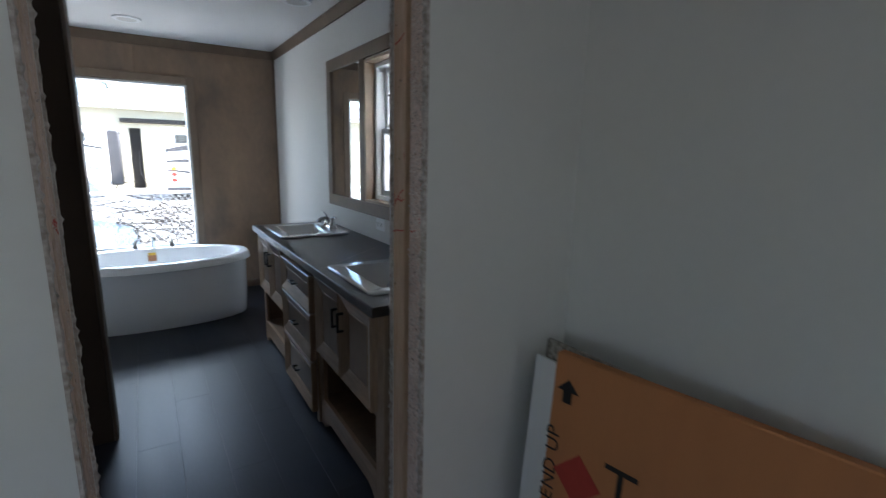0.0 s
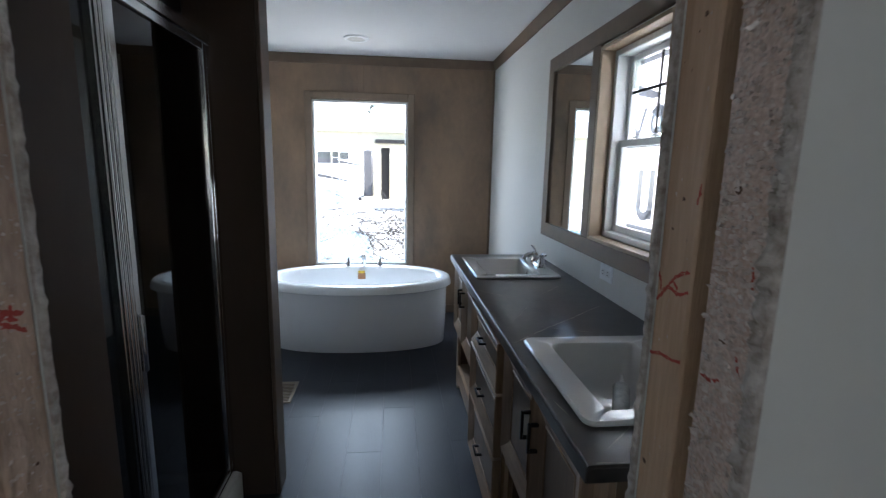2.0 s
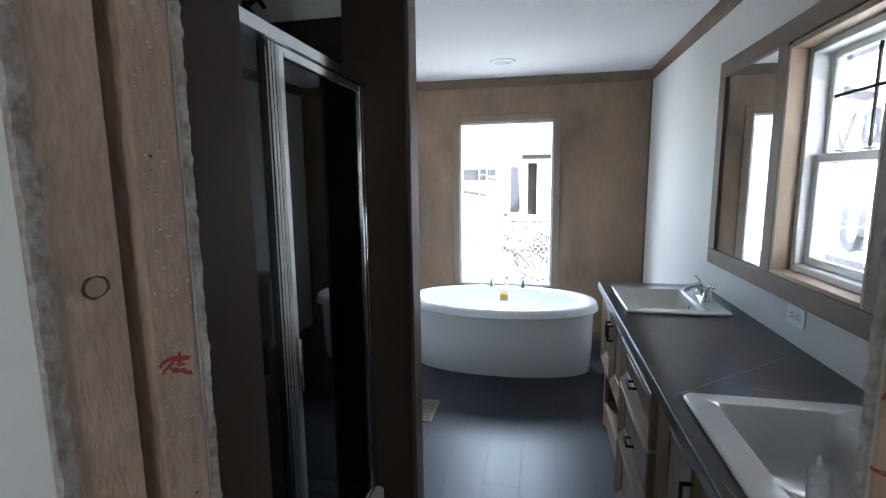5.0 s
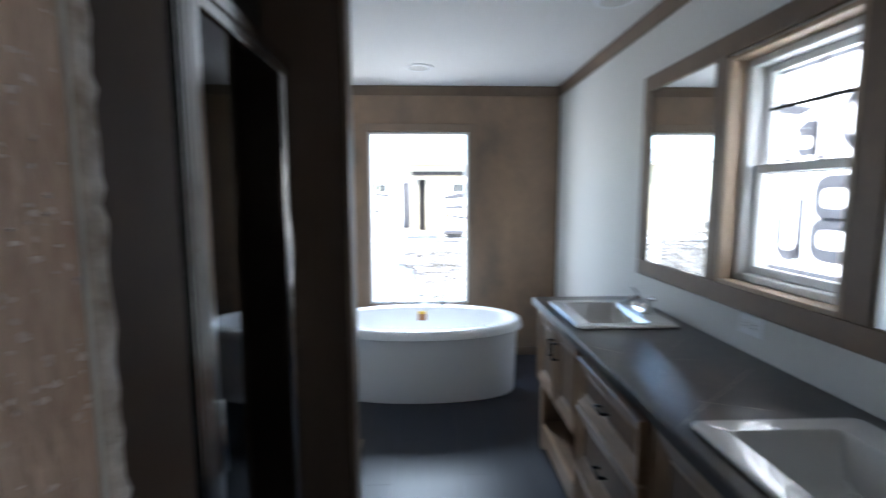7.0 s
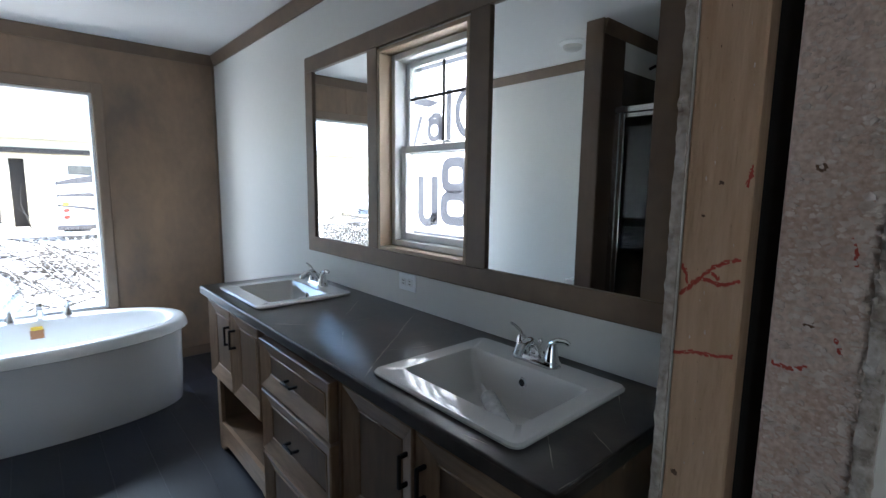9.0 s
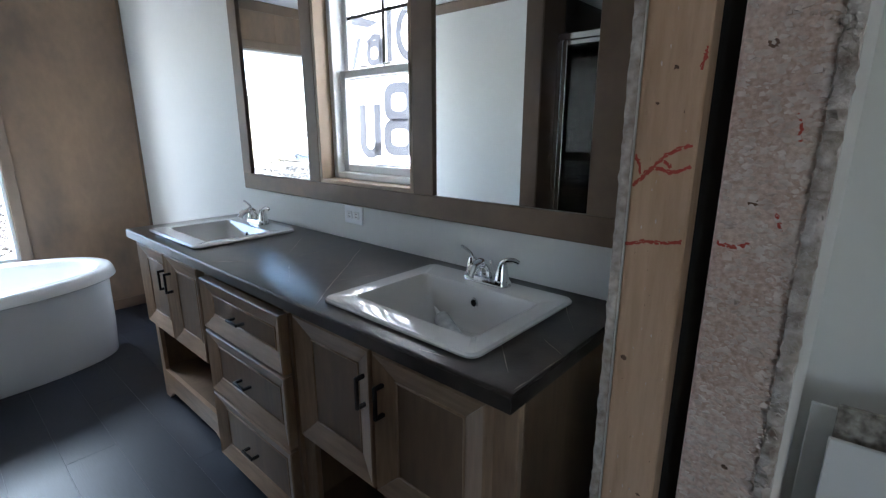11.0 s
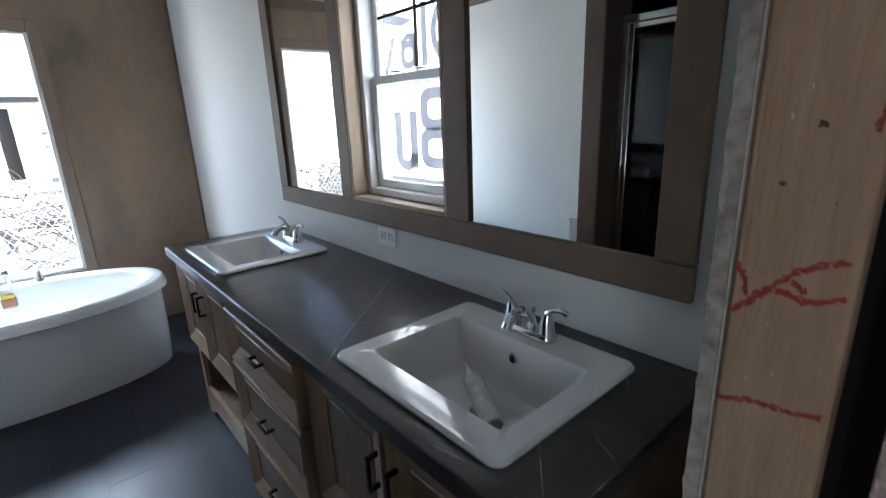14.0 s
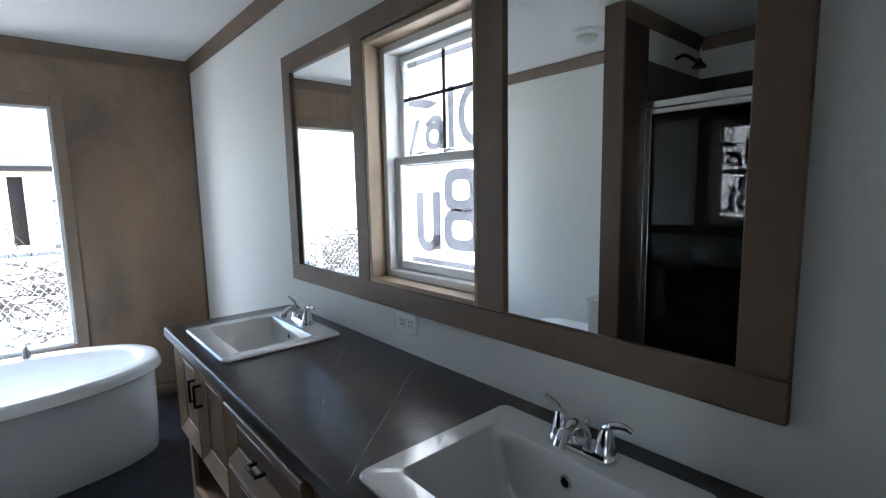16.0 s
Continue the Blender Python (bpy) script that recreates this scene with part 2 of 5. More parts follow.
def tube(pts, radii, n=10, bm=None, flat=1.0):
    """A round bar along points; radii one number or one a point."""
    pts = [Vector(p) for p in pts]
    if not hasattr(radii, "__len__"):
        radii = [radii] * len(pts)
    loops, side = [], None
    for i, p in enumerate(pts):
        d = (pts[min(i + 1, len(pts) - 1)] - pts[max(i - 1, 0)]).normalized()
        if side is None:
            side = d.orthogonal().normalized()
        side = (side - d * side.dot(d)).normalized()
        up = d.cross(side)
        loops.append([p + radii[i] * (math.cos(2 * math.pi * k / n) * side + flat * math.sin(2 * math.pi * k / n) * up) for k in range(n)])
    return loft(loops, bm, True, True)


def bend(pts, steps=6):
    """Catmull-Rom line through points."""
    p = [Vector(q) for q in pts]
    p = [p[0] * 2 - p[1]] + p + [p[-1] * 2 - p[-2]]
    out = []
    for i in range(1, len(p) - 2):
        for k in range(steps):
            t = k / steps
            a, b, c, d = p[i - 1], p[i], p[i + 1], p[i + 2]
            out.append(0.5 * (2 * b + (c - a) * t + (2 * a - 5 * b + 4 * c - d) * t * t + (3 * b - a - 3 * c + d) * t ** 3))
    return out + [p[-2]]


def wall_with_hole(axis, at0, at1, u0, u1, z0, z1, holes, bm=None):
    """A wall slab between at0 and at1 on `axis`, from u0 to u1 along the other, with rectangular openings (u0, u1, z0, z1)."""
    bm = bm or bmesh.new()
    us = sorted({u0, u1, *[v for h in holes for v in h[:2]]})
    zs = sorted({z0, z1, *[v for h in holes for v in h[2:]]})

    def at(u, z, d):
        return (d, u, z) if axis == "x" else (u, d, z)

    def full(i, k):
        if not (0 <= i < len(us) - 1 and 0 <= k < len(zs) - 1):
            return False
        u, z = (us[i] + us[i + 1]) / 2, (zs[k] + zs[k + 1]) / 2
        return not any(h[0] < u < h[1] and h[2] < z < h[3] for h in holes)

    vs = {}

    def v(i, k, d):
        key = (i, k, d)
        if key not in vs:
            vs[key] = bm.verts.new(at(us[i], zs[k], d))
        return vs[key]

    for i in range(len(us) - 1):
        for k in range(len(zs) - 1):
            if not full(i, k):
                continue
            for d in (at0, at1):
                bm.faces.new((v(i, k, d), v(i + 1, k, d), v(i + 1, k + 1, d), v(i, k + 1, d)))
            for (di, dk), (a, b) in (((-1, 0), ((i, k), (i, k + 1))), ((1, 0), ((i + 1, k), (i + 1, k + 1))), ((0, -1), ((i, k), (i + 1, k))), ((0, 1), ((i, k + 1), (i + 1, k + 1)))):
                if not full(i + di, k + dk):
                    bm.faces.new((v(*a, at0), v(*b, at0), v(*b, at1), v(*a, at1)))
    return bm


# ---- plan (metres) ----
XV = 1.34                 # vanity wall face
YT = 5.50                 # tub wall face
XL, XS = -0.81, -1.06     # toilet side wall face, shower back wall face
HC = 2.352                 # ceiling
YB, YS0, YS1, YS2, YS3, YD = 1.702, 1.688, 1.614, 1.585, 1.496, 1.484  # bath board, stud, gap, stud, bedroom board
PY0, PY1, PX = 2.978, 3.080, -0.070      # shower partition
JR, JL = 0.779, -0.016        # opening jambs
W1 = (-0.30, 0.55, 0.48, 1.975)      # tall window: x0, x1, z0, z1
W2 = (2.63, 3.19, 1.095, 1.945)      # vanity window: y0, y1, z0, z1
XO, YO = XV + 0.16, YT + 0.16        # outer faces
BX, BY = -3.2, -3.4                  # bedroom far walls
GROUND = -0.85

# ---- structure ----
floor = solid("floor", box(BX, XO, BY, YO, -0.12, -0.012), M_SUB, "dark wood-look vinyl plank floor", "floor")
ceiling = solid("ceiling", box(BX, XO, BY, YO, HC, HC + 0.12), M_CEIL, "white lightly textured flat ceiling", "ceiling")
wall_east = solid("wall_east", wall_with_hole("x", XV, XO, BY, YO, -0.12, HC, [W2, (-2.3, -1.3, 0.9, 1.95)]), M_WALL, "off-white vinyl-faced board wall", "wall")
wall_north = solid("wall_north", wall_with_hole("y", YT, YO, XL - 0.16, XV, -0.12, HC, [W1]), M_PANEL, "mottled brown stained wood-look panel wall", "wall")
bm = box(XL - 0.16, XL, PY1 - 0.012, YT, -0.12, HC)
box(XS - 0.16, XS, YD, PY1 - 0.0122, -0.12, HC, 0, bm)
wall_west = solid("wall_west", bm, M_WALL, "off-white board wall beside the toilet", "wall")
bm = box(JR + 0.0, XV, YS0, YB, 0, HC)
box(BX, JL, YS0, YB, 0, HC, 0, bm)
wall_bath = solid("wall_bath", bm, M_WALL, "off-white board on the bathroom side of the unfinished opening", "wall")
bm = box(JR + 0.0, XV, YD, YS3, 0, HC)
box(BX, JL, YD, YS3, 0, HC, 0, bm)
wall_bed = solid("wall_bedroom", bm, M_WALL, "off-white board on the bedroom side of the unfinished opening", "wall")
# solid filler, its colour painted as the shade between the studs
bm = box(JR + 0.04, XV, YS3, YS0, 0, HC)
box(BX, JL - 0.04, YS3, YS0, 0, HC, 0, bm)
solid("wall_core", bm, M_DARK, "wall core coloured near-black as the shaded gap between stud walls", "wall")
solid("wall_south", box(BX, XO, BY - 0.16, BY, -0.12, HC), M_WALL, "off-white board wall", "wall")
solid("wall_bedroom_west", wall_with_hole("x", BX - 0.16, BX, BY - 0.16, YB, -0.12, HC, [(-1.2, -0.4, 0.95, 1.95)]), M_WALL, "off-white board wall", "wall")
solid("wall_shower_end", box(XS, PX - 0.012, PY0 + 0.012, PY1 - 0.012, 0, HC), M_WALL, "off-white partition at the end of the shower", "wall")


def rect_frame(y0, y1, z0, z1, w, d0, d1, axis, bev=0.003):
    """Four boards round an opening; d0, d1: depth range on axis. Returns (name, bmesh) pairs."""
    out = []
    for nm, a, b, c, d in (("side_board", y0, y0 + w, z0, z1), ("side_board", y1 - w, y1, z0, z1), ("top_board", y0 + w + 0.0005, y1 - w - 0.0005, z1 - w, z1), ("bottom_board", y0 + w + 0.0005, y1 - w - 0.0005, z0, z0 + w)):
        out.append((nm, box(d0, d1, a, b, c, d, bev) if axis == "x" else box(a, b, d0, d1, c, d, bev)))
    return out


# tall picture window
win1 = thing("window_1", (0.125, YT, W1[2]), "tall fixed picture window with white vinyl frame and brown casing above the tub", "window", kind="structure")
for nm, b in rect_frame(W1[0] - 0.062, W1[1] + 0.062, W1[2] - 0.062, W1[3] + 0.066, 0.062, YT - 0.018, YT - 0.0015, "y"):
    part("casing", b, M_CASING, win1, "brown stained wood casing")
for nm, b in rect_frame(W1[0] + 0.001, W1[1] - 0.001, W1[2] + 0.001, W1[3] - 0.001, 0.020, YT + 0.001, YT + 0.10, "y"):
    part("window_frame", b, M_VINYL, win1)
pane = part("pane", box(W1[0] + 0.018, W1[1] - 0.018, YT + 0.06, YT + 0.066, W1[2] + 0.018, W1[3] - 0.018), M_GLASS, win1)
pane.visible_shadow = False
part("window_sticker", box(W1[0] + 0.035, W1[0] + 0.10, YT + 0.0575, YT + 0.058, 1.82, 1.93), M_STICK, win1, "pale printed window sticker")

# vanity window in the mirror surround
win2 = thing("window_2", (XV, 2.91, W2[2]), "white vinyl single-hung window with divided upper sash", "window", kind="structure")
RX = XV + 0.074
for nm, b in rect_frame(W2[0] + 0.001, W2[1] - 0.001, W2[2] + 0.001, W2[3] - 0.001, 0.016, XV - 0.018, RX, "x", 0.002):
    part("jamb_liner" if nm != "bottom_board" else "window_sill", b, M_JAMB, win2, "pale stained wood reveal")
for nm, b in rect_frame(W2[0] + 0.018, W2[1] - 0.018, W2[2] + 0.018, W2[3] - 0.018, 0.026, RX - 0.03, XO - 0.01, "x", 0.003):
    part("window_frame", b, M_VINYL, win2)
ZR = 1.528
for nm, z0, z1, dx in (("upper_sash", ZR - 0.018, W2[3] - 0.045, 0.030), ("lower_sash", W2[2] + 0.045, ZR + 0.018, 0.004)):
    sash = part(nm, rect_frame(W2[0] + 0.045, W2[1] - 0.045, z0, z1, 0.024, RX + dx, RX + dx + 0.024, "x", 0.003)[0][1], M_VINYL, win2)
    for k, b in rect_frame(W2[0] + 0.045, W2[1] - 0.045, z0, z1, 0.024 if nm == "upper_sash" else 0.030, RX + dx, RX + dx + 0.024, "x", 0.003)[1:]:
        part("sash_rail", b, M_VINYL, sash)
    p = part("pane", box(RX + dx + 0.010, RX + dx + 0.014, W2[0] + 0.066, W2[1] - 0.066, z0 + 0.022, z1 - 0.022), M_GLASS, sash)
    p.visible_shadow = False
    if nm == "upper_sash":
        ym, zm = 2.905, 1.745
        part("muntin", box(RX + dx + 0.004, RX + dx + 0.0095, ym - 0.006, ym + 0.006, z0 + 0.02, z1 - 0.02), M_BLACK, sash, "thin dark glazing bar")
        part("muntin", box(RX + dx + 0.0055, RX + dx + 0.0096, W2[0] + 0.066, W2[1] - 0.066, zm - 0.006, zm + 0.006), M_BLACK, sash, "thin dark glazing bar")
        part("window_sticker", box(RX + dx + 0.0085, RX + dx + 0.0095, W2[1] - 0.140, W2[1] - 0.070, 1.762, 1.885), M_STICK, sash, "pale printed window sticker")
for y in (2.84, 2.98):
    part("sash_lock", box(RX - 0.012, RX + 0.01, y - 0.02, y + 0.02, ZR + 0.019, ZR + 0.027, 0.003), M_VINYL, win2)

# crown and corner trim
def moulding(name, p0, p1, out, profile, material, label):
    """Sweeps a profile (offset from wall, height) from p0 to p1; out: unit vector into the room."""
    o = Vector(out)
    a, b = ([Vector(p) + o * u + Vector((0, 0, w)) for u, w in profile] for p in (p0, p1))
    return solid(name, loft([a, b], None, True, True), material, label, "trim", smooth=False)


CROWN = [(0.0015, HC - 0.078), (0.010, HC - 0.078), (0.013, HC - 0.066), (0.026, HC - 0.022), (0.030, HC - 0.012), (0.030, HC - 0.002), (0.0015, HC - 0.002)]
moulding("trim_crown", (XV, YB + 0.002, 0), (XV, YT - 0.032, 0), (-1, 0, 0), CROWN, M_TRIM, "brown stained crown moulding")
moulding("trim_crown", (XL + 0.002, YT, 0), (XV - 0.0, YT, 0), (0, -1, 0), CROWN, M_TRIM, "brown stained crown moulding")
moulding("trim_crown", (XL, PY1 + 0.002, 0), (XL, YT - 0.032, 0), (1, 0, 0), CROWN, M_TRIM, "brown stained crown moulding")
moulding("trim_crown", (XS, YB + 0.002, 0), (XS, PY0 - 0.002, 0), (1, 0, 0), CROWN, M_TRIM, "brown stained crown moulding")
moulding("trim_crown", (XS + 0.032, PY0 + 0.012, 0), (PX - 0.02, PY0 + 0.012, 0), (0, -1, 0), CROWN, M_TRIM, "brown stained crown moulding")
moulding("trim_crown", (XS + 0.032, YB, 0), (PX - 0.02, YB, 0), (0, 1, 0), CROWN, M_TRIM, "brown stained crown moulding")
solid("trim_corner", box(XV - 0.020, XV - 0.002, YT - 0.020, YT - 0.002, 0.0, HC - 0.08, 0.005), M_TRIM, "dark corner bead between panel and board", "trim")
solid("trim_batten", box(0.10, 0.16, YT - 0.007, YT - 0.0015, W1[3] + 0.068, HC - 0.08, 0.002), M_PANEL, "brown panel seam strip above the window", "trim")
solid("baseboard", box(0.62, XV - 0.022, YT - 0.014, YT - 0.002, 0.0, 0.075, 0.003), M_TRIM, "dark brown baseboard", "trim")
solid("baseboard", box(XL + 0.002, XL + 0.014, PY1 + 0.01, YT - 0.02, 0.0, 0.075, 0.003), M_TRIM, "dark brown baseboard", "trim")
# end post of the shower partition, cased on three sides
solid("trim_post_face", box(PX - 0.012, PX + 0.004, PY0 - 0.006, PY1 + 0.006, 0.0, HC - 0.002, 0.003), M_POST, "brown stained board capping the shower partition", "trim")
solid("trim_post_side", box(-0.335, PX - 0.0125, PY0 - 0.004, PY0 + 0.0115, 0.0, HC - 0.082, 0.003), M_TRIMD, "brown board beside the shower door, its shade put into the colour", "trim")
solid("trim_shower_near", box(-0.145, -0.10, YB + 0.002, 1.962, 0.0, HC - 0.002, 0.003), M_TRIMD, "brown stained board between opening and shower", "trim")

# ---- opening in the unfinished double wall ----
def torn_edge(x0, x1, y0, y1, seed, rough=1.0):
    """Ragged gypsum edge of a board, top to floor."""
    rnd = random.Random(seed)
    loops = []
    n = 240
    sx = 1 if x1 > x0 else -1
    for i in range(n + 1):
        z = HC * i / n
        j = sx * rough * (abs(rnd.gauss(0, 0.0030)) + (0.005 if rnd.random() < 0.06 else 0))
        k = rough * rnd.gauss(0, 0.0014)
        loops.append([(x0, y0 + 0.001, z), (x0, y1 - 0.001, z), (x1 + j * 0.6, y1 - 0.001 + k * 0.3, z), (x1 + j, (y0 + y1) / 2 + k, z), (x1 + j * 0.4, y0 + 0.001 + k * 0.3, z)])
    return loft(loops, None, True, True)


def stud(xface, side, y0, y1, material, label):
    """side +1: the stud lies towards +x of its face."""
    s = thing("wall_stud", (xface + side * 0.019, (y0 + y1) / 2, 0), label, "stud", "studs of the opening")
    x0, x1 = sorted((xface, xface + side * 0.038))
    b = box(x0, x1, y0, y1, 0.0, HC - 0.002, 0.003)
    part("timber", b, material, s)
    return s


studs = {}
for nm, xf, side in (("R", JR, 1), ("L", JL, -1)):
    studs[nm, "bath"] = stud(xf, side, YS1, YS0 - 0.001, M_PINE if nm == "R" else M_PINEL, "bare pine wall stud marked with red crayon")
    studs[nm, "bed"] = stud(xf, side, YS3 + 0.001, YS2, M_GRIT if nm == "R" else M_PINEL, "glue-smeared rough pine wall stud" if nm == "R" else "bare pine wall stud with a large knot")
    solid("trim_torn_board", torn_edge(xf + side * 0.0, xf - side * 0.004, YS0, YB, 3 + side), M_GYP, "ragged cut edge of bathroom wallboard", "wallboard edge")
    solid("trim_torn_board", torn_edge(xf + side * 0.0, xf - side * 0.006, YD, YS3 + 0.006, 7 + side, 2.1 if nm == "R" else 1.0), M_GYP, "ragged cut edge of bedroom wallboard", "wallboard edge")

# ---- shower ----
SX = -0.265
shower = thing("shower", (-0.65, 2.35, 0), "shower with dark wall panels, cream pan and framed smoked glass door", "shower")
SZ = 2.10
b = box(XS + 0.002, XS + 0.014, YB + 0.016, PY0 - 0.004, 0.10, SZ)
part("back_panel", b, M_SHOW, shower)
part("side_panel", box(XS + 0.0145, SX - 0.07, PY0 - 0.004, PY0 + 0.0105, 0.10, SZ), M_SHOW, shower)
part("side_panel", box(XS + 0.0145, -0.145, YB + 0.002, YB + 0.0155, 0.10, SZ), M_SHOW, shower)
b = bmesh.new()
lo = [rrect((XS + SX) / 2 + 0.026, 2.3500, 0.420, 0.624, 0.02, 0.0), rrect((XS + SX) / 2 + 0.026, 2.3500, 0.420, 0.624, 0.02, 0.115), rrect((XS + SX) / 2 + 0.026, 2.3500, 0.412, 0.616, 0.02, 0.125),
      rrect((XS + SX) / 2 + 0.026, 2.3500, 0.34, 0.545, 0.04, 0.125), rrect((XS + SX) / 2 + 0.026, 2.3500, 0.31, 0.515, 0.05, 0.045)]
part("pan", loft(lo, b, True, True), M_PAN, shower, "cream moulded shower pan with raised curb")
YA, YM, YZ, ZH = 1.735, 2.335, 2.925, 1.856
fr = [("header", box(SX - 0.022, SX + 0.022, YA, PY0 - 0.005, ZH - 0.028, ZH + 0.012, 0.004)), ("bottom_rail", box(SX - 0.02, SX + 0.02, YA, PY0 - 0.005, 0.126, 0.150, 0.004)),
      ("wall_jamb", box(SX - 0.018, SX + 0.018, YA - 0.005, YA + 0.022, 0.150, ZH - 0.028, 0.003)), ("wall_jamb", box(SX - 0.018, SX + 0.018, YZ + 0.012, PY0 - 0.006, 0.150, ZH - 0.028, 0.003)),
      ("mid_post", box(SX - 0.020, SX + 0.014, YM - 0.048, YM - 0.002, 0.150, ZH - 0.028, 0.003))]
for k in range(3):
    fr.append(("post_bead", box(SX + 0.0142, SX + 0.022, YM - 0.046 + k * 0.016, YM - 0.036 + k * 0.016, 0.152, ZH - 0.030, 0.003)))
for nm, b in fr:
    part(nm, b, M_ALU, shower, "bright aluminium")
fixed = part("fixed_panel", box(SX - 0.003, SX + 0.003, YA + 0.02, YM - 0.046, 0.148, ZH - 0.025), M_TINT, shower, "smoked glass")
door = part("door", box(SX + 0.005, SX + 0.011, YM + 0.02, YZ - 0.015, 0.17, ZH - 0.045), M_TINT, shower, "smoked glass")
for nm, b in rect_frame(YM, YZ + 0.009, 0.152, ZH - 0.030, 0.028, SX - 0.004, SX + 0.020, "x", 0.003):
    part("door_rail", b, M_ALU, door, "bright aluminium")
part("handle", box(SX + 0.0205, SX + 0.034, YM + 0.002, YM + 0.018, 0.86, 1.02, 0.004), M_ALU, door)
sh = tube(bend([(-0.66, PY0 - 0.006, 2.16), (-0.66, PY0 - 0.06, 2.17), (-0.66, PY0 - 0.13, 2.12)]), 0.010)
arm = part("shower_arm", sh, M_BLACK, shower, "dark bronze shower arm")
part("shower_head", loft([oval(0, 0, r, r, z, 20) for r, z in ((0.010, 0.03), (0.014, 0.015), (0.036, -0.01), (0.038, -0.02))], None, True, True), M_BLACK, shower).matrix_basis = Matrix.Translation(Vector((-0.66, PY0 - 0.14, 2.105))) @ Matrix.Translation((0.0, 0, 0))

# ---- tub ----
TX, TY = 0.150, 4.788
tub = thing("bathtub", (TX, TY, 0), "white acrylic oval freestanding bathtub under the tall window", "bathtub")
prof = [(0.682, 0.268, 0.0), (0.687, 0.273, 0.008), (0.697, 0.318, 0.20), (0.699, 0.342, 0.38), (0.702, 0.362, 0.486)]
part("skirt", loft([oval(TX, TY, a, bb, z, 72, 2.15) for a, bb, z in prof], None, True, False), M_ACRYL, tub)
rim = [(0.700, 0.360, 0.490), (0.730, 0.415, 0.488), (0.736, 0.421, 0.493), (0.735, 0.420, 0.503), (0.728, 0.412, 0.530), (0.720, 0.403, 0.545), (0.708, 0.391, 0.551), (0.668, 0.340, 0.548), (0.655, 0.326, 0.540), (0.640, 0.312, 0.50), (0.585, 0.268, 0.22), (0.54, 0.235, 0.13), (0.46, 0.18, 0.105), (0.2, 0.08, 0.10)]
part("basin", loft([oval(TX, TY, a, bb, z, 72, 2.15) for a, bb, z in rim], None, False, True), M_ACRYL, tub)
part("drain", loft([oval(TX, TY, 0.035, 0.035, z, 24) for z in (0.1005, 0.106)], None, True, True), M_CHROME, tub)
st = part("sticker", box(TX - 0.032, TX + 0.032, TY + 0.292, TY + 0.3095, 0.440, 0.492, 0.001), mat("sticker_brown", (0.34, 0.15, 0.06), 0.6, var=0.4, scale=60), tub, "orange and brown warning sticker")
part("label_bar", box(TX - 0.028, TX + 0.028, TY + 0.291, TY + 0.3095, 0.4925, 0.512, 0.001), mat("sticker_yellow", (0.75, 0.50, 0.05), 0.6, var=0.2, scale=60), tub, "yellow sticker strip")

filler = thing("tub_faucet", (TX + 0.02, TY + 0.345, 0.5485), "chrome three-piece tub filler on the tub's back rim", "faucet")
for dx in (-0.115, 0.155):
    b = tube([(TX + dx, TY + 0.355, 0.5485), (TX + dx, TY + 0.355, 0.57), (TX + dx, TY + 0.355, 0.60), (TX + dx, TY + 0.35, 0.625)], [0.024, 0.020, 0.012, 0.008], 14)
    hnd = part("handle", b, M_CHROME, filler)
    part("lever", tube([(TX + dx, TY + 0.35, 0.620), (TX + dx + 0.03, TY + 0.345, 0.632)], [0.007, 0.005], 8), M_CHROME, hnd)
part("spout", tube(bend([(TX + 0.02, TY + 0.358, 0.5485), (TX + 0.02, TY + 0.358, 0.61), (TX + 0.02, TY + 0.34, 0.655), (TX + 0.02, TY + 0.27, 0.655), (TX + 0.02, TY + 0.235, 0.635)]), 0.016, 12, None, 1.2), M_CHROME, filler)

# ---- vanity cabinets ----
CX, CT = 0.78, 0.87
FX = 0.832              # cabinet face


def mitred(y0, y1, z0, z1, w, xf, side):
    """One board of a mitred frame, its face falling slightly towards the panel. side: 'l', 'r', 't' or 'b'."""
    t, fall, e = 0.030, 0.019, 0.0004
    o = {"l": ((y0, z0), (y0, z1)), "r": ((y1, z1), (y1, z0)), "t": ((y0, z1), (y1, z1)), "b": ((y1, z0), (y0, z0))}[side]
    i = {"l": ((y0 + w, z0 + w), (y0 + w, z1 - w)), "r": ((y1 - w, z1 - w), (y1 - w, z0 + w)), "t": ((y0 + w, z1 - w), (y1 - w, z1 - w)), "b": ((y1 - w, z0 + w), (y0 + w, z0 + w))}[side]
    b = bmesh.new()
    cy, cz = (sum(p[k] for p in (*o, *i)) / 4 for k in (0, 1))

    def q(p, x, s=1.0):
        d = Vector((0, cy - p[0], cz - p[1])).normalized() * e
        return b.verts.new((x, p[0] + d.y, p[1] + d.z))

    r = 0.004
    sh = {"l": (r, 0), "r": (-r, 0), "t": (0, -r), "b": (0, r)}[side]
    o2 = [(p[0] + sh[0] + (r * (1 if k == 0 else -1) * (1 if side in "tl" else -1) if side in "tb" else 0), p[1] + sh[1] + (r * (1 if k == 0 else -1) * (1 if side == "l" else -1) if side in "lr" else 0)) for k, p in enumerate(o)]
    rows = [[q(o[0], xf), q(o[1], xf)], [q(o[0], xf - t + r), q(o[1], xf - t + r)], [q(o2[0], xf - t), q(o2[1], xf - t)], [q(i[0], xf - t + fall), q(i[1], xf - t + fall)], [q(i[0], xf), q(i[1], xf)]]
    for g, h in zip(rows, rows[1:]):
        b.faces.new((g[0], g[1], h[1], h[0]))
    b.faces.new((rows[-1][0], rows[-1][1], rows[0][1], rows[0][0]))
    for k in (0, 1):
        b.faces.new([g[k] for g in rows])
    return b


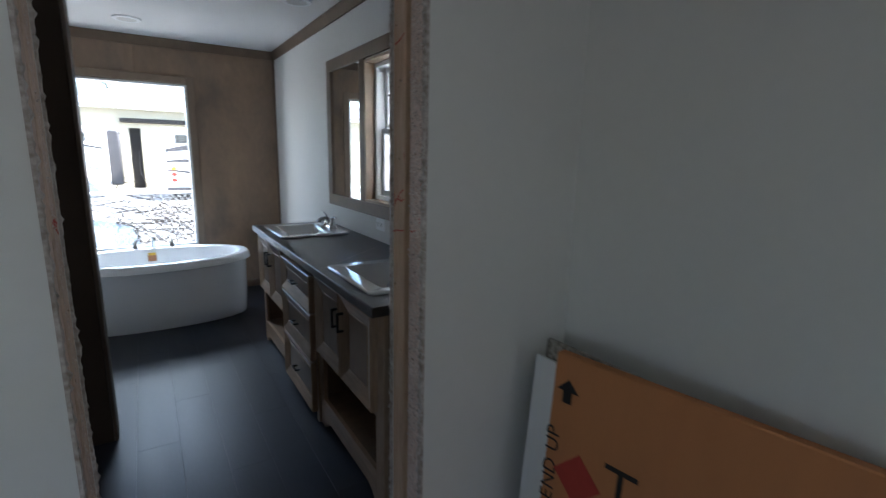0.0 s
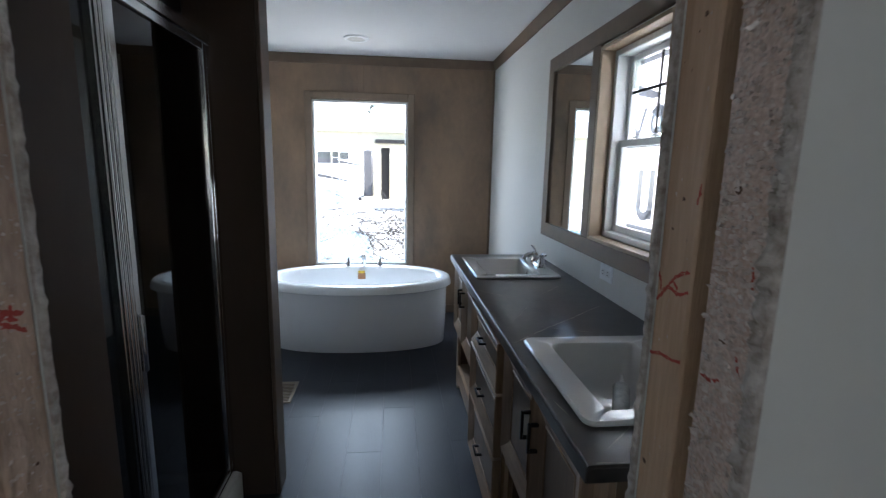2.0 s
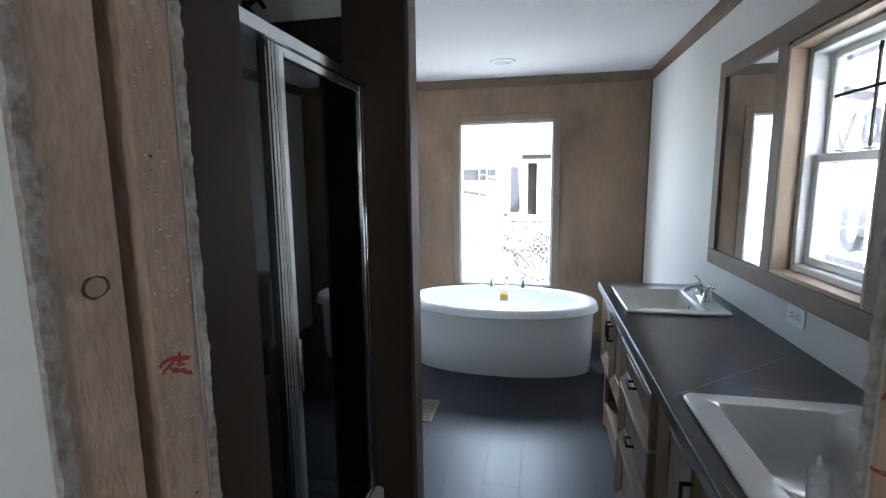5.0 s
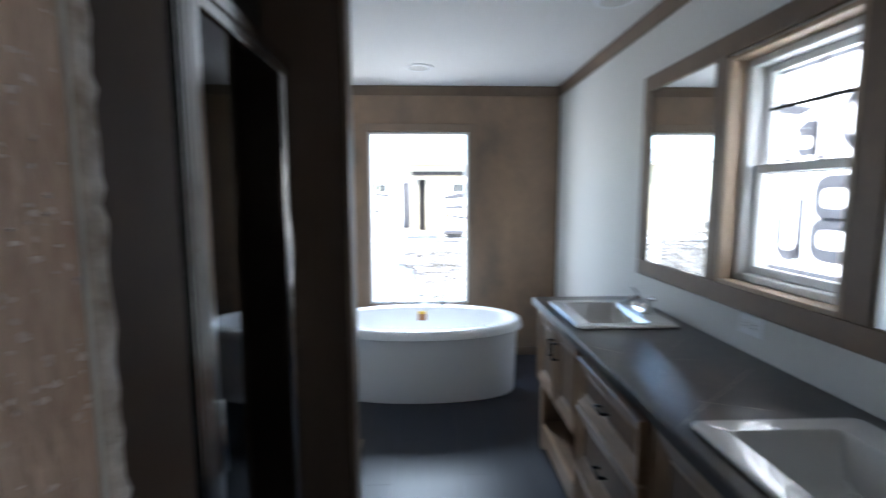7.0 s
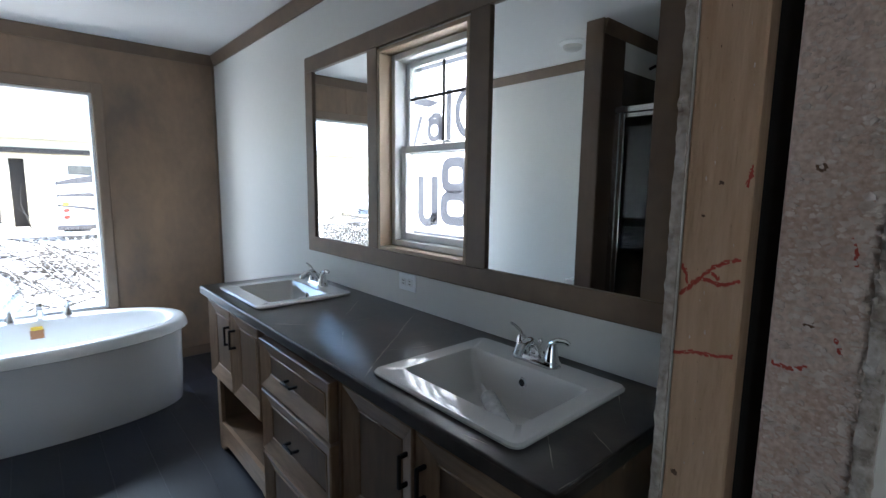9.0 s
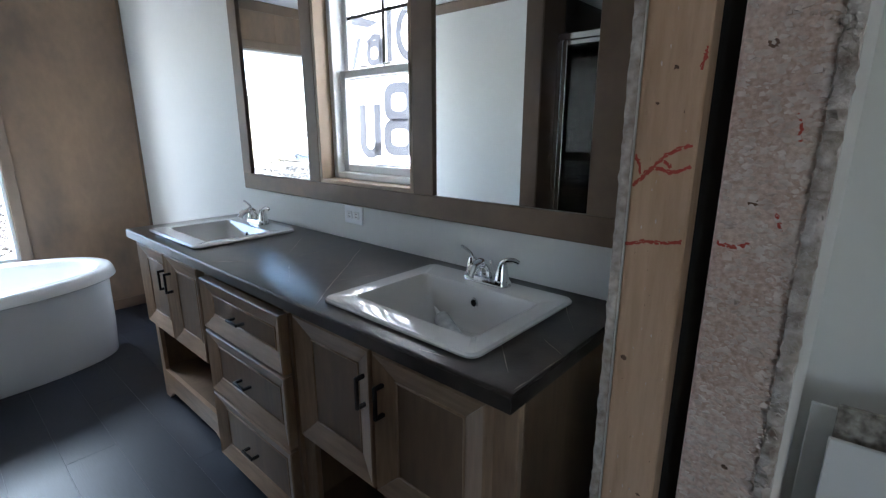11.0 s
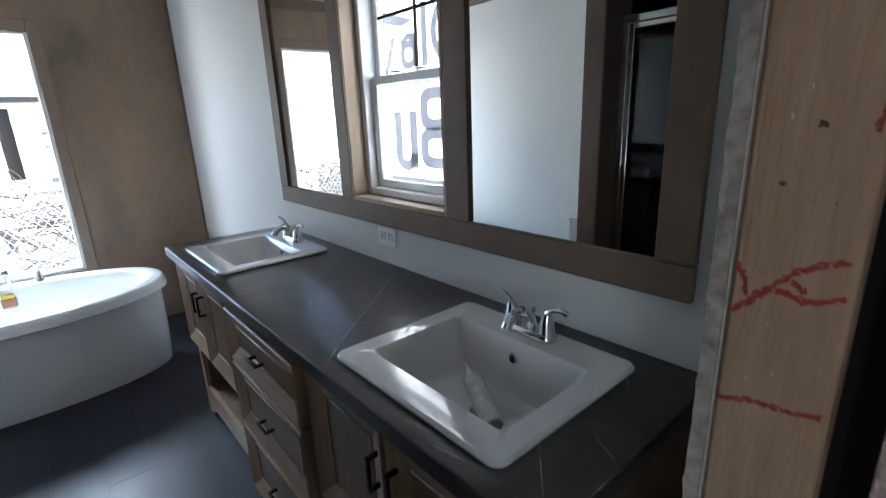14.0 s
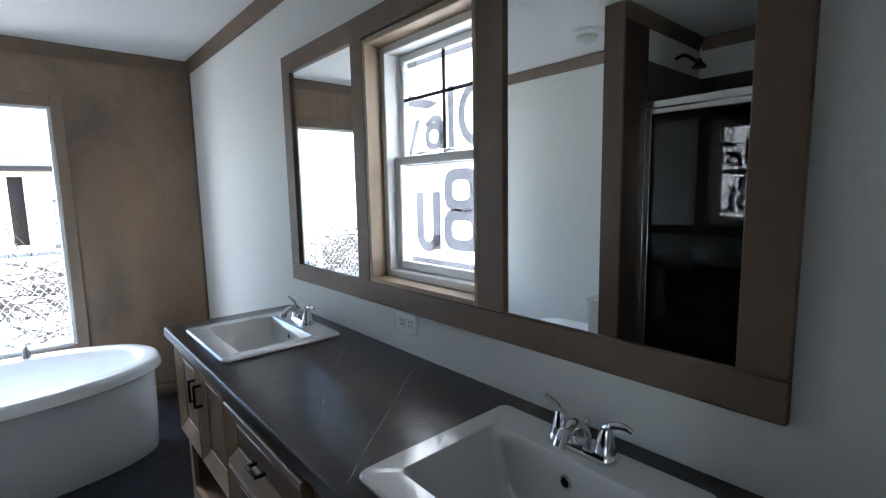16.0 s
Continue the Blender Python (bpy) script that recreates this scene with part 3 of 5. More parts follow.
def raised_front(y0, y1, z0, z1, xf, w=0.062):
    return [("stile", mitred(y0, y1, z0, z1, w, xf, "l"), M_WOOD), ("stile", mitred(y0, y1, z0, z1, w, xf, "r"), M_WOOD),
            ("rail", mitred(y0, y1, z0, z1, w, xf, "t"), M_WOODH), ("rail", mitred(y0, y1, z0, z1, w, xf, "b"), M_WOODH)]


def pull(parent, x, y, z, length, vertical, label="dark bronze bar pull"):
    h = length / 2
    if vertical:
        b = box(x - 0.031, x - 0.022, y - 0.005, y + 0.005, z - h, z + h, 0.002)
        for s in (-1, 1):
            box(x - 0.0225, x, y - 0.0045, y + 0.0045, z + s * (h - 0.005) - 0.005, z + s * (h - 0.005) + 0.005, 0.001, b)
    else:
        b = box(x - 0.031, x - 0.022, y - h, y + h, z - 0.005, z + 0.005, 0.002)
        for s in (-1, 1):
            box(x - 0.0225, x, y + s * (h - 0.005) - 0.005, y + s * (h - 0.005) + 0.005, z - 0.0045, z + 0.0045, 0.001, b)
    return part("handle", b, M_BLACK, parent, label)


def front(parent, name, y0, y1, z0, z1, xf, handle, w=0.062):
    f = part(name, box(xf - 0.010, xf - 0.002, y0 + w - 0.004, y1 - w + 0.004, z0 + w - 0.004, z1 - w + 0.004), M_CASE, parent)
    for nm, b, m in raised_front(y0, y1, z0, z1, xf, w):
        part(nm, b, m, f)
    b = bmesh.new()
    for ya, yb, za, zb in ((y0 + w, y0 + w + 0.006, z0 + w, z1 - w), (y1 - w - 0.006, y1 - w, z0 + w, z1 - w), (y0 + w, y1 - w, z0 + w, z0 + w + 0.006), (y0 + w, y1 - w, z1 - w - 0.006, z1 - w)):
        box(xf - 0.0145, xf - 0.008, ya, yb, za, zb, 0.002, b)
    part("bead", b, M_WOOD, f)
    pull(f, xf - 0.020, *handle)
    return f


def sink_base(y0, y1, label, m0, m1):
    """Two-door sink cabinet with an open shelf underneath."""
    c = thing("sink_cabinet", ((FX + XV) / 2, (y0 + y1) / 2, 0), label, "cabinet", "vanity cabinets")
    xb = XV - 0.003
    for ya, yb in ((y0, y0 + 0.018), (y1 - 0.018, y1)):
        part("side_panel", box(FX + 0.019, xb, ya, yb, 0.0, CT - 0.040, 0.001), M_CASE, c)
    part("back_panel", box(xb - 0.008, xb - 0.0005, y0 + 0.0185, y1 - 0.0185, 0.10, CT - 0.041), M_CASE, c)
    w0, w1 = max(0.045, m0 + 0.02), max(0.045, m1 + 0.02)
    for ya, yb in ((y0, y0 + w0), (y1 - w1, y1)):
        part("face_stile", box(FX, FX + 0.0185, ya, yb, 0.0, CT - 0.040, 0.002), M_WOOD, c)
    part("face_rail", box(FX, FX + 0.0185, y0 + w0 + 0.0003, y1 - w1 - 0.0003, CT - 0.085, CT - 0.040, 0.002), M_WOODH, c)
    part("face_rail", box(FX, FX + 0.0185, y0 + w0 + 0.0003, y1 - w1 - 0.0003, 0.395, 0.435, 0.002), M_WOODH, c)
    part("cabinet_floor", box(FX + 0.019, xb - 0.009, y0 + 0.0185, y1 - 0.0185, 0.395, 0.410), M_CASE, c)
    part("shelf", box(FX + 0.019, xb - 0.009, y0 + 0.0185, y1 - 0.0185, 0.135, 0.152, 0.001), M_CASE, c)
    # bottom rail with cut-out feet
    b = bmesh.new()
    ya, yb = y0 + w0 + 0.0003, y1 - w1 - 0.0003
    n = 14
    lo, hi = [], []
    for i in range(n + 1):
        u = i / n
        e = min(u, 1 - u)
        z = 0.0 if e < 0.001 else 0.055 * min(1, e / 0.10)
        lo.append((ya + (yb - ya) * u, z))
    rows = [[b.verts.new((x, y, z)) for y, z in lo] + [b.verts.new((x, y, 0.155)) for y, _ in reversed(lo)] for x in (FX, FX + 0.0185)]
    for r in rows:
        for i in range(n):
            b.faces.new((r[i], r[i + 1], r[2 * n - i], r[2 * n + 1 - i]))
    m = len(rows[0])
    for i in range(m):
        b.faces.new((rows[0][i], rows[0][(i + 1) % m], rows[1][(i + 1) % m], rows[1][i]))
    part("bottom_rail", b, M_WOODH, c)
    z0, z1 = 0.425, 0.812
    ym = (y0 + m0 + y1 - m1) / 2
    front(c, "door", y0 + m0, ym - 0.005, z0, z1, FX - 0.001, (ym - 0.034, 0.692, 0.088, True))
    front(c, "door", ym + 0.005, y1 - m1, z0, z1, FX - 0.001, (ym + 0.034, 0.692, 0.088, True))
    return c


def drawer_base(y0, y1, label):
    c = thing("drawer_cabinet", ((FX + XV) / 2, (y0 + y1) / 2, 0), label, "cabinet", "vanity cabinets")
    xb, xf = XV - 0.003, FX - 0.012
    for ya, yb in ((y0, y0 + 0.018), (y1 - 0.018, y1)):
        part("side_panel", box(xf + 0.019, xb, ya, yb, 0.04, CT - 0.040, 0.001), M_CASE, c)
    for ya, yb in ((y0, y0 + 0.036), (y1 - 0.036, y1)):
        part("face_stile", box(xf, xf + 0.0185, ya, yb, 0.0, CT - 0.040, 0.002), M_WOOD, c)
    for za, zb in ((0.80, CT - 0.040), (0.585, 0.61), (0.33, 0.355), (0.04, 0.075)):
        part("face_rail", box(xf, xf + 0.0185, y0 + 0.0363, y1 - 0.0363, za, zb, 0.002), M_WOODH, c)
    for za, zb in ((0.603, 0.795), (0.345, 0.592), (0.058, 0.334)):
        front(c, "drawer", y0 + 0.014, y1 - 0.014, za, zb, xf - 0.001, ((y0 + y1) / 2, (za + zb) / 2, 0.075, False), 0.056)
    return c


sink_base(1.868, 2.640, "grey-brown wood sink cabinet with two doors over an open shelf", 0.056, 0.040)
drawer_base(2.6405, 3.222, "grey-brown wood vanity bank of three drawers")
sink_base(3.2225, 3.950, "grey-brown wood sink cabinet with two doors over an open shelf", 0.038, 0.026)

SINKS = ((1.046, 2.230), (1.046, 3.570))
HX, HY = 0.219, 0.255
b = bmesh.new()
ys = [1.855, *[v for _, y in SINKS for v in (y - HY + 0.03, y + HY - 0.03)], 3.968]
xs = [CX, SINKS[0][0] - HX + 0.03, SINKS[0][0] + HX - 0.05, XV - 0.002]
grid = {}
for zi, z in enumerate((CT - 0.038, CT)):
    for i, x in enumerate(xs):
        for k, y in enumerate(ys):
            grid[i, k, zi] = b.verts.new((x, y, z))
cells = [(i, k) for i in range(3) for k in range(5) if not (i == 1 and k in (1, 3))]
for i, k in cells:
    for zi in (0, 1):
        b.faces.new([grid[i, k, zi], grid[i + 1, k, zi], grid[i + 1, k + 1, zi], grid[i, k + 1, zi]])
    for di, dk, a, c in ((-1, 0, (i, k), (i, k + 1)), (1, 0, (i + 1, k), (i + 1, k + 1)), (0, -1, (i, k), (i + 1, k)), (0, 1, (i, k + 1), (i + 1, k + 1))):
        if (i + di, k + dk) not in cells:
            b.faces.new([grid[(*a, 0)], grid[(*c, 0)], grid[(*c, 1)], grid[(*a, 1)]])
bmesh.ops.recalc_face_normals(b, faces=b.faces)
edge = [e for e in b.edges if all(abs(v.co.z - CT) < 1e-4 for v in e.verts) and len({v.co.x for v in e.verts}) == 1 and abs(e.verts[0].co.x - CX) < 1e-4]
bmesh.ops.bevel(b, geom=edge, offset=0.006, segments=3, affect="EDGES", profile=0.5)
counter = thing("countertop", ((CX + XV) / 2, 2.93, CT - 0.038), "dark slate-look laminate countertop with thin pale veins", "countertop")
part("slab", b, M_SLATE, counter)
part("front_edge", box(CX - 0.0015, CX - 0.0002, 1.855, 3.968, CT - 0.0375, CT - 0.0065, 0.0004), M_SLATE, counter)
part("end_edge", box(CX + 0.001, XV - 0.003, 1.8535, 1.8548, CT - 0.0375, CT - 0.0065, 0.0004), M_SLATE, counter)

def vein(x0, y0, x1, y1, wide=0.0011, breaks=0.25, seed=1):
    """A thin broken pale line in the laminate."""
    rnd = random.Random(seed)
    n = max(3, int(math.hypot(x1 - x0, y1 - y0) / 0.022))
    b, d = bmesh.new(), Vector((x1 - x0, y1 - y0, 0)).normalized()
    side, drift = Vector((-d.y, d.x, 0)), 0.0
    loops = []
    for i in range(n + 1):
        c = Vector((x0 + (x1 - x0) * i / n, y0 + (y1 - y0) * i / n, CT))
        drift += rnd.gauss(0, 0.0012)
        w = wide * (0.12 if rnd.random() < breaks or i in (0, n) else rnd.uniform(0.6, 1.5))
        loops.append([c + side * (drift + k * w) + Vector((0, 0, h)) for k, h in ((-1, -0.0004), (1, -0.0004), (0.8, 0.0003), (-0.8, 0.0003))])
    b = loft(loops, b, True, True)
    part("vein", b, M_VEIN, counter, "thin pale broken vein", False)


for k, (vx0, vy0, vx1, vy1, vw, vb) in enumerate(((0.80, 2.475, 1.255, 2.862, 0.0013, 0.2), (0.80, 3.105, 0.90, 3.000, 0.0012, 0.15), (0.843, 1.902, 0.945, 1.990, 0.0010, 0.2), (0.972, 1.860, 1.016, 1.928, 0.0011, 0.15),
        (0.800, 1.863, 0.985, 1.858, 0.0009, 0.4), (0.803, 2.099, 0.813, 2.035, 0.0011, 0.2), (1.02, 2.948, 1.13, 2.940, 0.0009, 0.4), (0.93, 2.62, 1.10, 2.56, 0.0008, 0.5), (1.05, 3.02, 1.22, 3.20, 0.0009, 0.45), (0.86, 2.70, 0.96, 2.86, 0.0008, 0.55), (1.10, 1.90, 1.25, 2.0, 0.0009, 0.4))):
    vein(vx0, vy0, vx1, vy1, vw, vb, 30 + k)

for n, (sx, sy) in enumerate(SINKS):
    s = thing("sink", (sx, sy, CT), "white porcelain rectangular drop-in sink" + (" with a caulk tube lying in it" if n == 0 else ""), "sink", "vanity sinks")
    R = CT + 0.0005
    loops = [rrect(sx, sy, HX - 0.006, HY - 0.006, 0.022, R), rrect(sx, sy, HX, HY, 0.026, R + 0.004), rrect(sx, sy, HX, HY, 0.026, R + 0.009), rrect(sx, sy, HX - 0.005, HY - 0.005, 0.022, R + 0.014), rrect(sx, sy, HX - 0.014, HY - 0.014, 0.018, R + 0.0145)]
    bx = sx - 0.013
    loops += [rrect(bx, sy, 0.137, 0.202, 0.014, R + 0.012), rrect(bx, sy, 0.131, 0.196, 0.016, R + 0.004), rrect(bx + 0.012, sy, 0.106, 0.155, 0.025, R - 0.095), rrect(bx + 0.014, sy, 0.09, 0.135, 0.03, R - 0.115), rrect(bx + 0.012, sy, 0.03, 0.04, 0.02, R - 0.124)]
    part("basin", loft(loops, None, False, True), M_PORC, s)
    part("drain", loft([oval(bx + 0.012, sy, 0.024, 0.024, R + z, 20) for z in (-0.1235, -0.119)], None, True, True), M_CHROME, s)
    of = part("overflow_ring", tube([(bx + 0.1275 + 0.011 * math.cos(a) * 0.2, sy + 0.012 * math.cos(a), R - 0.034 + 0.012 * math.sin(a)) for a in [2 * math.pi * i / 16 for i in range(17)]], 0.0035, 8), M_CHROME, s)
    part("overflow_hole", loft([[(bx + 0.1280, sy + 0.010 * math.cos(a), R - 0.034 + 0.010 * math.sin(a)) for a in [2 * math.pi * i / 16 for i in range(16)]], [(bx + 0.1235, sy + 0.0095 * math.cos(a), R - 0.034 + 0.0095 * math.sin(a)) for a in [2 * math.pi * i / 16 for i in range(16)]]], None, True, True), M_DARK, s)
    f = thing("sink_faucet", (sx + 0.172, sy, R + 0.014), "chrome two-handle centre-set faucet on the sink deck", "faucet", "sink faucets")
    fx, z = sx + 0.172, R + 0.0145
    part("base_plate", loft([rrect(fx, sy, 0.026, 0.078, 0.0255, z), rrect(fx, sy, 0.026, 0.078, 0.0255, z + 0.012), rrect(fx, sy, 0.021, 0.072, 0.0205, z + 0.019)], None, True, True), M_CHROME, f)
    part("spout", tube(bend([(fx, sy, z + 0.015), (fx - 0.006, sy, z + 0.042), (fx - 0.032, sy, z + 0.064), (fx - 0.068, sy, z + 0.056), (fx - 0.084, sy, z + 0.036)]), [0.021, 0.021, 0.020, 0.020, 0.019, 0.018, 0.017, 0.017, 0.016, 0.016, 0.015, 0.015, 0.015, 0.014, 0.014, 0.013, 0.013, 0.013, 0.013, 0.013, 0.013, 0.013, 0.013, 0.013, 0.013], 14), M_CHROME, f)
    part("lift_rod", tube([(fx + 0.018, sy, z + 0.015), (fx + 0.018, sy, z + 0.050), (fx + 0.018, sy, z + 0.053), (fx + 0.018, sy, z + 0.062)], [0.003, 0.003, 0.007, 0.006], 10), M_CHROME, f)
    for sd in (-1, 1):
        hub = part("handle", tube([(fx, sy + sd * 0.052, z + 0.017), (fx, sy + sd * 0.052, z + 0.030), (fx, sy + sd * 0.053, z + 0.058), (fx, sy + sd * 0.054, z + 0.066)], [0.022, 0.019, 0.014, 0.011], 14), M_CHROME, f)
        pts = [(fx, sy + 0.050, z + 0.060), (fx - 0.004, sy + 0.056, z + 0.076), (fx - 0.012, sy + 0.068, z + 0.090), (fx - 0.018, sy + 0.082, z + 0.098)] if sd > 0 else [(fx, sy - 0.048, z + 0.064), (fx, sy - 0.066, z + 0.076), (fx + 0.004, sy - 0.088, z + 0.079), (fx + 0.006, sy - 0.104, z + 0.074)]
        part("lever", tube(bend(pts), [0.0105 - 0.00025 * k for k in range(19)], 10, None, 0.6), M_CHROME, hub)

# ---- mirror surround ----
MF = (1.909, 3.877, 1.018, 2.034)
surround = thing("mirror_frame", (XV, 2.9, MF[2]), "brown stained wood surround framing two mirrors and a window", "mirror")
X0, X1 = XV - 0.019, XV - 0.0015
for ya, yb in ((MF[0], 1.990), (2.537, W2[0]), (W2[1], 3.268), (3.795, MF[1])):
    part("stile", box(X0, X1, ya, yb, MF[2] + 0.0785, MF[3] - 0.0795, 0.002), M_TRIM, surround)
part("top_rail", box(X0, X1, MF[0], MF[1], MF[3] - 0.079, MF[3], 0.003), M_TRIM, surround)
part("bottom_rail", box(X0, X1, MF[0], MF[1], MF[2], MF[2] + 0.078, 0.003), M_TRIM, surround)
for ya, yb in ((1.9905, 2.5365), (3.2685, 3.7945)):
    part("mirror_glass", box(XV - 0.008, XV - 0.002, ya, yb, MF[2] + 0.079, MF[3] - 0.080), M_MIRROR, surround, "clear silvered mirror glass")

# outlet
outlet = thing("outlet", (XV, 2.992, 0.975), "white duplex wall outlet above the counter", "outlet")
part("plate", box(XV - 0.006, XV - 0.0005, 2.992 - 0.058, 2.992 + 0.058, 0.975 - 0.036, 0.975 + 0.036, 0.003), M_PLATE, outlet)
for dy in (-0.022, 0.022):
    sock = part("socket", box(XV - 0.0085, XV - 0.0055, 2.992 + dy - 0.017, 2.992 + dy + 0.017, 0.975 - 0.015, 0.975 + 0.015, 0.001), M_VINYL, outlet)
    for dz in (-0.006, 0.006):
        part("slot", box(XV - 0.0092, XV - 0.0083, 2.992 + dy - 0.006, 2.992 + dy + 0.005, 0.975 + dz - 0.0014, 0.975 + dz + 0.0014), M_DARK, sock)

# ceiling lights
for lx, ly, lab in ((0.14, 4.90, "flush round ceiling light, switched off"), (1.08, 3.70, "flush round ceiling light, switched off")):
    l = thing("ceiling_light", (lx, ly, HC), lab, "ceiling light", "ceiling lights")
    part("trim_ring", loft([oval(lx, ly, r, r, HC + z, 40) for r, z in ((0.095, -0.0005), (0.094, -0.010), (0.080, -0.016), (0.066, -0.012), (0.066, -0.004))], None, True, False), M_PLATE, l)
    part("lens", loft([oval(lx, ly, r, r, HC + z, 40) for r, z in ((0.0655, -0.004), (0.062, -0.012), (0.03, -0.015))], None, True, True), M_LENS, l)
l = thing("ceiling_fan_light", (-0.34, 3.36, HC), "round white ceiling vent light over the toilet", "ceiling light")
part("housing", loft([oval(-0.34, 3.36, r, r, HC + z, 40) for r, z in ((0.090, -0.0005), (0.088, -0.015), (0.068, -0.028))], None, True, True), M_PLATE, l)
part("lens", loft([oval(-0.34, 3.36, r, r, HC + z, 40) for r, z in ((0.064, -0.0285), (0.060, -0.048), (0.038, -0.062), (0.012, -0.066))], None, True, True), M_LENS, l)

# floor register
vent = thing("floor_vent", (-0.255, 3.91, 0), "brown metal floor register", "floor vent")
M_VENT = mat("register_metal", (0.30, 0.24, 0.18), 0.45, 0.3, var=0.3, scale=12)
part("backing", box(-0.305, -0.205, 3.785, 4.035, 0.0005, 0.002), M_DARK, vent)
b = bmesh.new()
for x0, x1, y0, y1 in ((-0.318, -0.300, 3.772, 4.048), (-0.210, -0.192, 3.772, 4.048), (-0.300, -0.210, 3.772, 3.790), (-0.300, -0.210, 4.030, 4.048)):
    box(x0, x1, y0, y1, 0.0005, 0.008, 0.002, b)
part("frame", b, M_VENT, vent)
for i in range(12):
    y = 3.803 + i * 0.0195
    part("slat", box(-0.2995, -0.2105, y, y + 0.007, 0.0022, 0.006), M_VENT, vent)

# toilet beside the shower partition, seen in the mirror
TLX, TLY = -0.455, 3.57
toilet = thing("toilet", (TLX, TLY, 0), "white ceramic toilet with closed lid backing onto the partition", "toilet")
part("bowl", loft([oval(TLX, TLY + dy, w, a, z, 36, 2.2) for a, w, z, dy in ((0.20, 0.11, 0, -0.05), (0.20, 0.11, 0.1, -0.05), (0.22, 0.14, 0.25, -0.02), (0.255, 0.18, 0.40, 0), (0.26, 0.185, 0.43, 0))], None, True, True), M_PORC, toilet)
part("seat", loft([oval(TLX, TLY, w, a, z, 36, 2.2) for a, w, z in ((0.255, 0.180, 0.431), (0.265, 0.188, 0.436), (0.265, 0.188, 0.448))], None, True, True), M_ACRYL, toilet)
part("lid", loft([oval(TLX, TLY, w, a, z, 36, 2.2) for a, w, z in ((0.262, 0.185, 0.449), (0.266, 0.189, 0.456), (0.258, 0.181, 0.466), (0.20, 0.14, 0.470))], None, True, True), M_ACRYL, toilet)
part("tank", loft([rrect(TLX, PY1 + 0.105, 0.20 + d, 0.085 + d, 0.03, z) for d, z in ((-0.01, 0.36), (0.0, 0.40), (0.008, 0.72))], None, True, True), M_PORC, toilet)
part("tank_lid", loft([rrect(TLX, PY1 + 0.105, 0.215, 0.098, 0.03, z) for z in (0.7205, 0.748)], None, True, True), M_PORC, toilet)

# ---- leaning stack in the bedroom corner ----
def leaning(name, label, cat, foot, yaw, lean, length, h, t, material, bev=0.002):
    """A sheet standing on the floor, its end by the corner at foot (x, y), turned by yaw and leaning by `lean` degrees to the wall."""
    ob = thing(name, (foot[0], foot[1], 0), label, cat)
    m = Matrix.Translation((*foot, 0.0)) @ Matrix.Rotation(radians(yaw), 4, "Z") @ Matrix.Rotation(radians(lean), 4, "Y")
    b = box(0, t, -length, 0, 0.0, h, bev)
    b.transform(m)
    dz = min(v.co.z for v in b.verts)
    bmesh.ops.translate(b, verts=b.verts, vec=(0, 0, -dz))
    part("sheet" if t < 0.03 else "carton", b, material, ob)
    return ob, Matrix.Translation((0, 0, -dz)) @ m


M_GRAN = mat("granite_pattern", (0.50, 0.46, 0.40), 0.35, var=0.95, scale=60.0, dark=(0.07, 0.055, 0.045), fine=0.45, fscale=70)
leaning("white_panel", "pale grey panel offcut leaning in the corner", "panel", (1.212, 1.466), 0.0, 3.0, 0.60, 0.797, 0.010, M_WHITE)
leaning("granite_sheet", "speckled granite-look laminate offcut leaning on the wall", "offcut", (1.156, 1.426), 2.0, 3.2, 0.34, 0.830, 0.014, M_GRAN)
leaning("white_panel", "white panel offcut leaning in front of the granite sheet", "panel", (1.100, 1.429), 3.0, 4.6, 0.20, 0.783, 0.012, M_WHITE)
carton, LEAN = leaning("cardboard_box", "flat orange-brown cardboard carton leaning against the wall", "box", (1.053, 1.292), 9.5, 4.4, 0.75, 0.850, 0.035, M_CARD, 0.004)


def on_carton(name, b, material, label):
    b.transform(LEAN)
    return part(name, b, material, carton, label)


def words(text, size, y, z, turn, material, name="print"):
    """Built-in font text laid on the carton's face, turned in its plane; one part a letter."""
    face = Matrix(((0, 0, -1, -0.0012), (-1, 0, 0, y), (0, 1, 0, z), (0, 0, 0, 1)))
    at = 0.0
    for ch in text:
        if ch != " ":
            c = bpy.data.curves.new("letter", "FONT")
            c.body, c.size, c.extrude = ch, size, 0.0003
            tmp = bpy.data.objects.new("letter", c)
            scene.collection.objects.link(tmp)
            me = bpy.data.meshes.new_from_object(tmp.evaluated_get(bpy.context.evaluated_depsgraph_get()))
            bpy.data.objects.remove(tmp)
            b = bmesh.new()
            b.from_mesh(me)
            wide = max(v.co.x for v in b.verts)
            b.transform(face @ Matrix.Rotation(radians(turn), 4, "Z") @ Matrix.Translation((at, 0, 0)))
            on_carton("letter", b, material, "black printed letter")
            at += wide + size * 0.10
        else:
            at += size * 0.32


words("THIS END UP", 0.062, -0.040, 0.235, 90, M_INK)
words("T", 0.16, -0.185, 0.49, 0, M_INK)
b = loft([[(-0.0022, -0.110 + 0.075 * c, 0.505 + 0.075 * s) for c, s in ((1, 0), (0, 1), (-1, 0), (0, -1))], [(-0.0005, -0.110 + 0.075 * c, 0.505 + 0.075 * s) for c, s in ((1, 0), (0, 1), (-1, 0), (0, -1))]], None, True, True)
on_carton("print_diamond", b, M_REDINK, "red printed diamond")
arrow = ((0, 0.035), (0.035, 0.0), (0.014, 0.0), (0.014, -0.035), (-0.014, -0.035), (-0.014, 0.0), (-0.035, 0.0))
b = loft([[(d, -0.050 + u, 0.745 + v) for u, v in arrow] for d in (-0.0022, -0.0005)], None, True, True)
on_carton("print_arrow", b, M_INK, "black printed arrow")

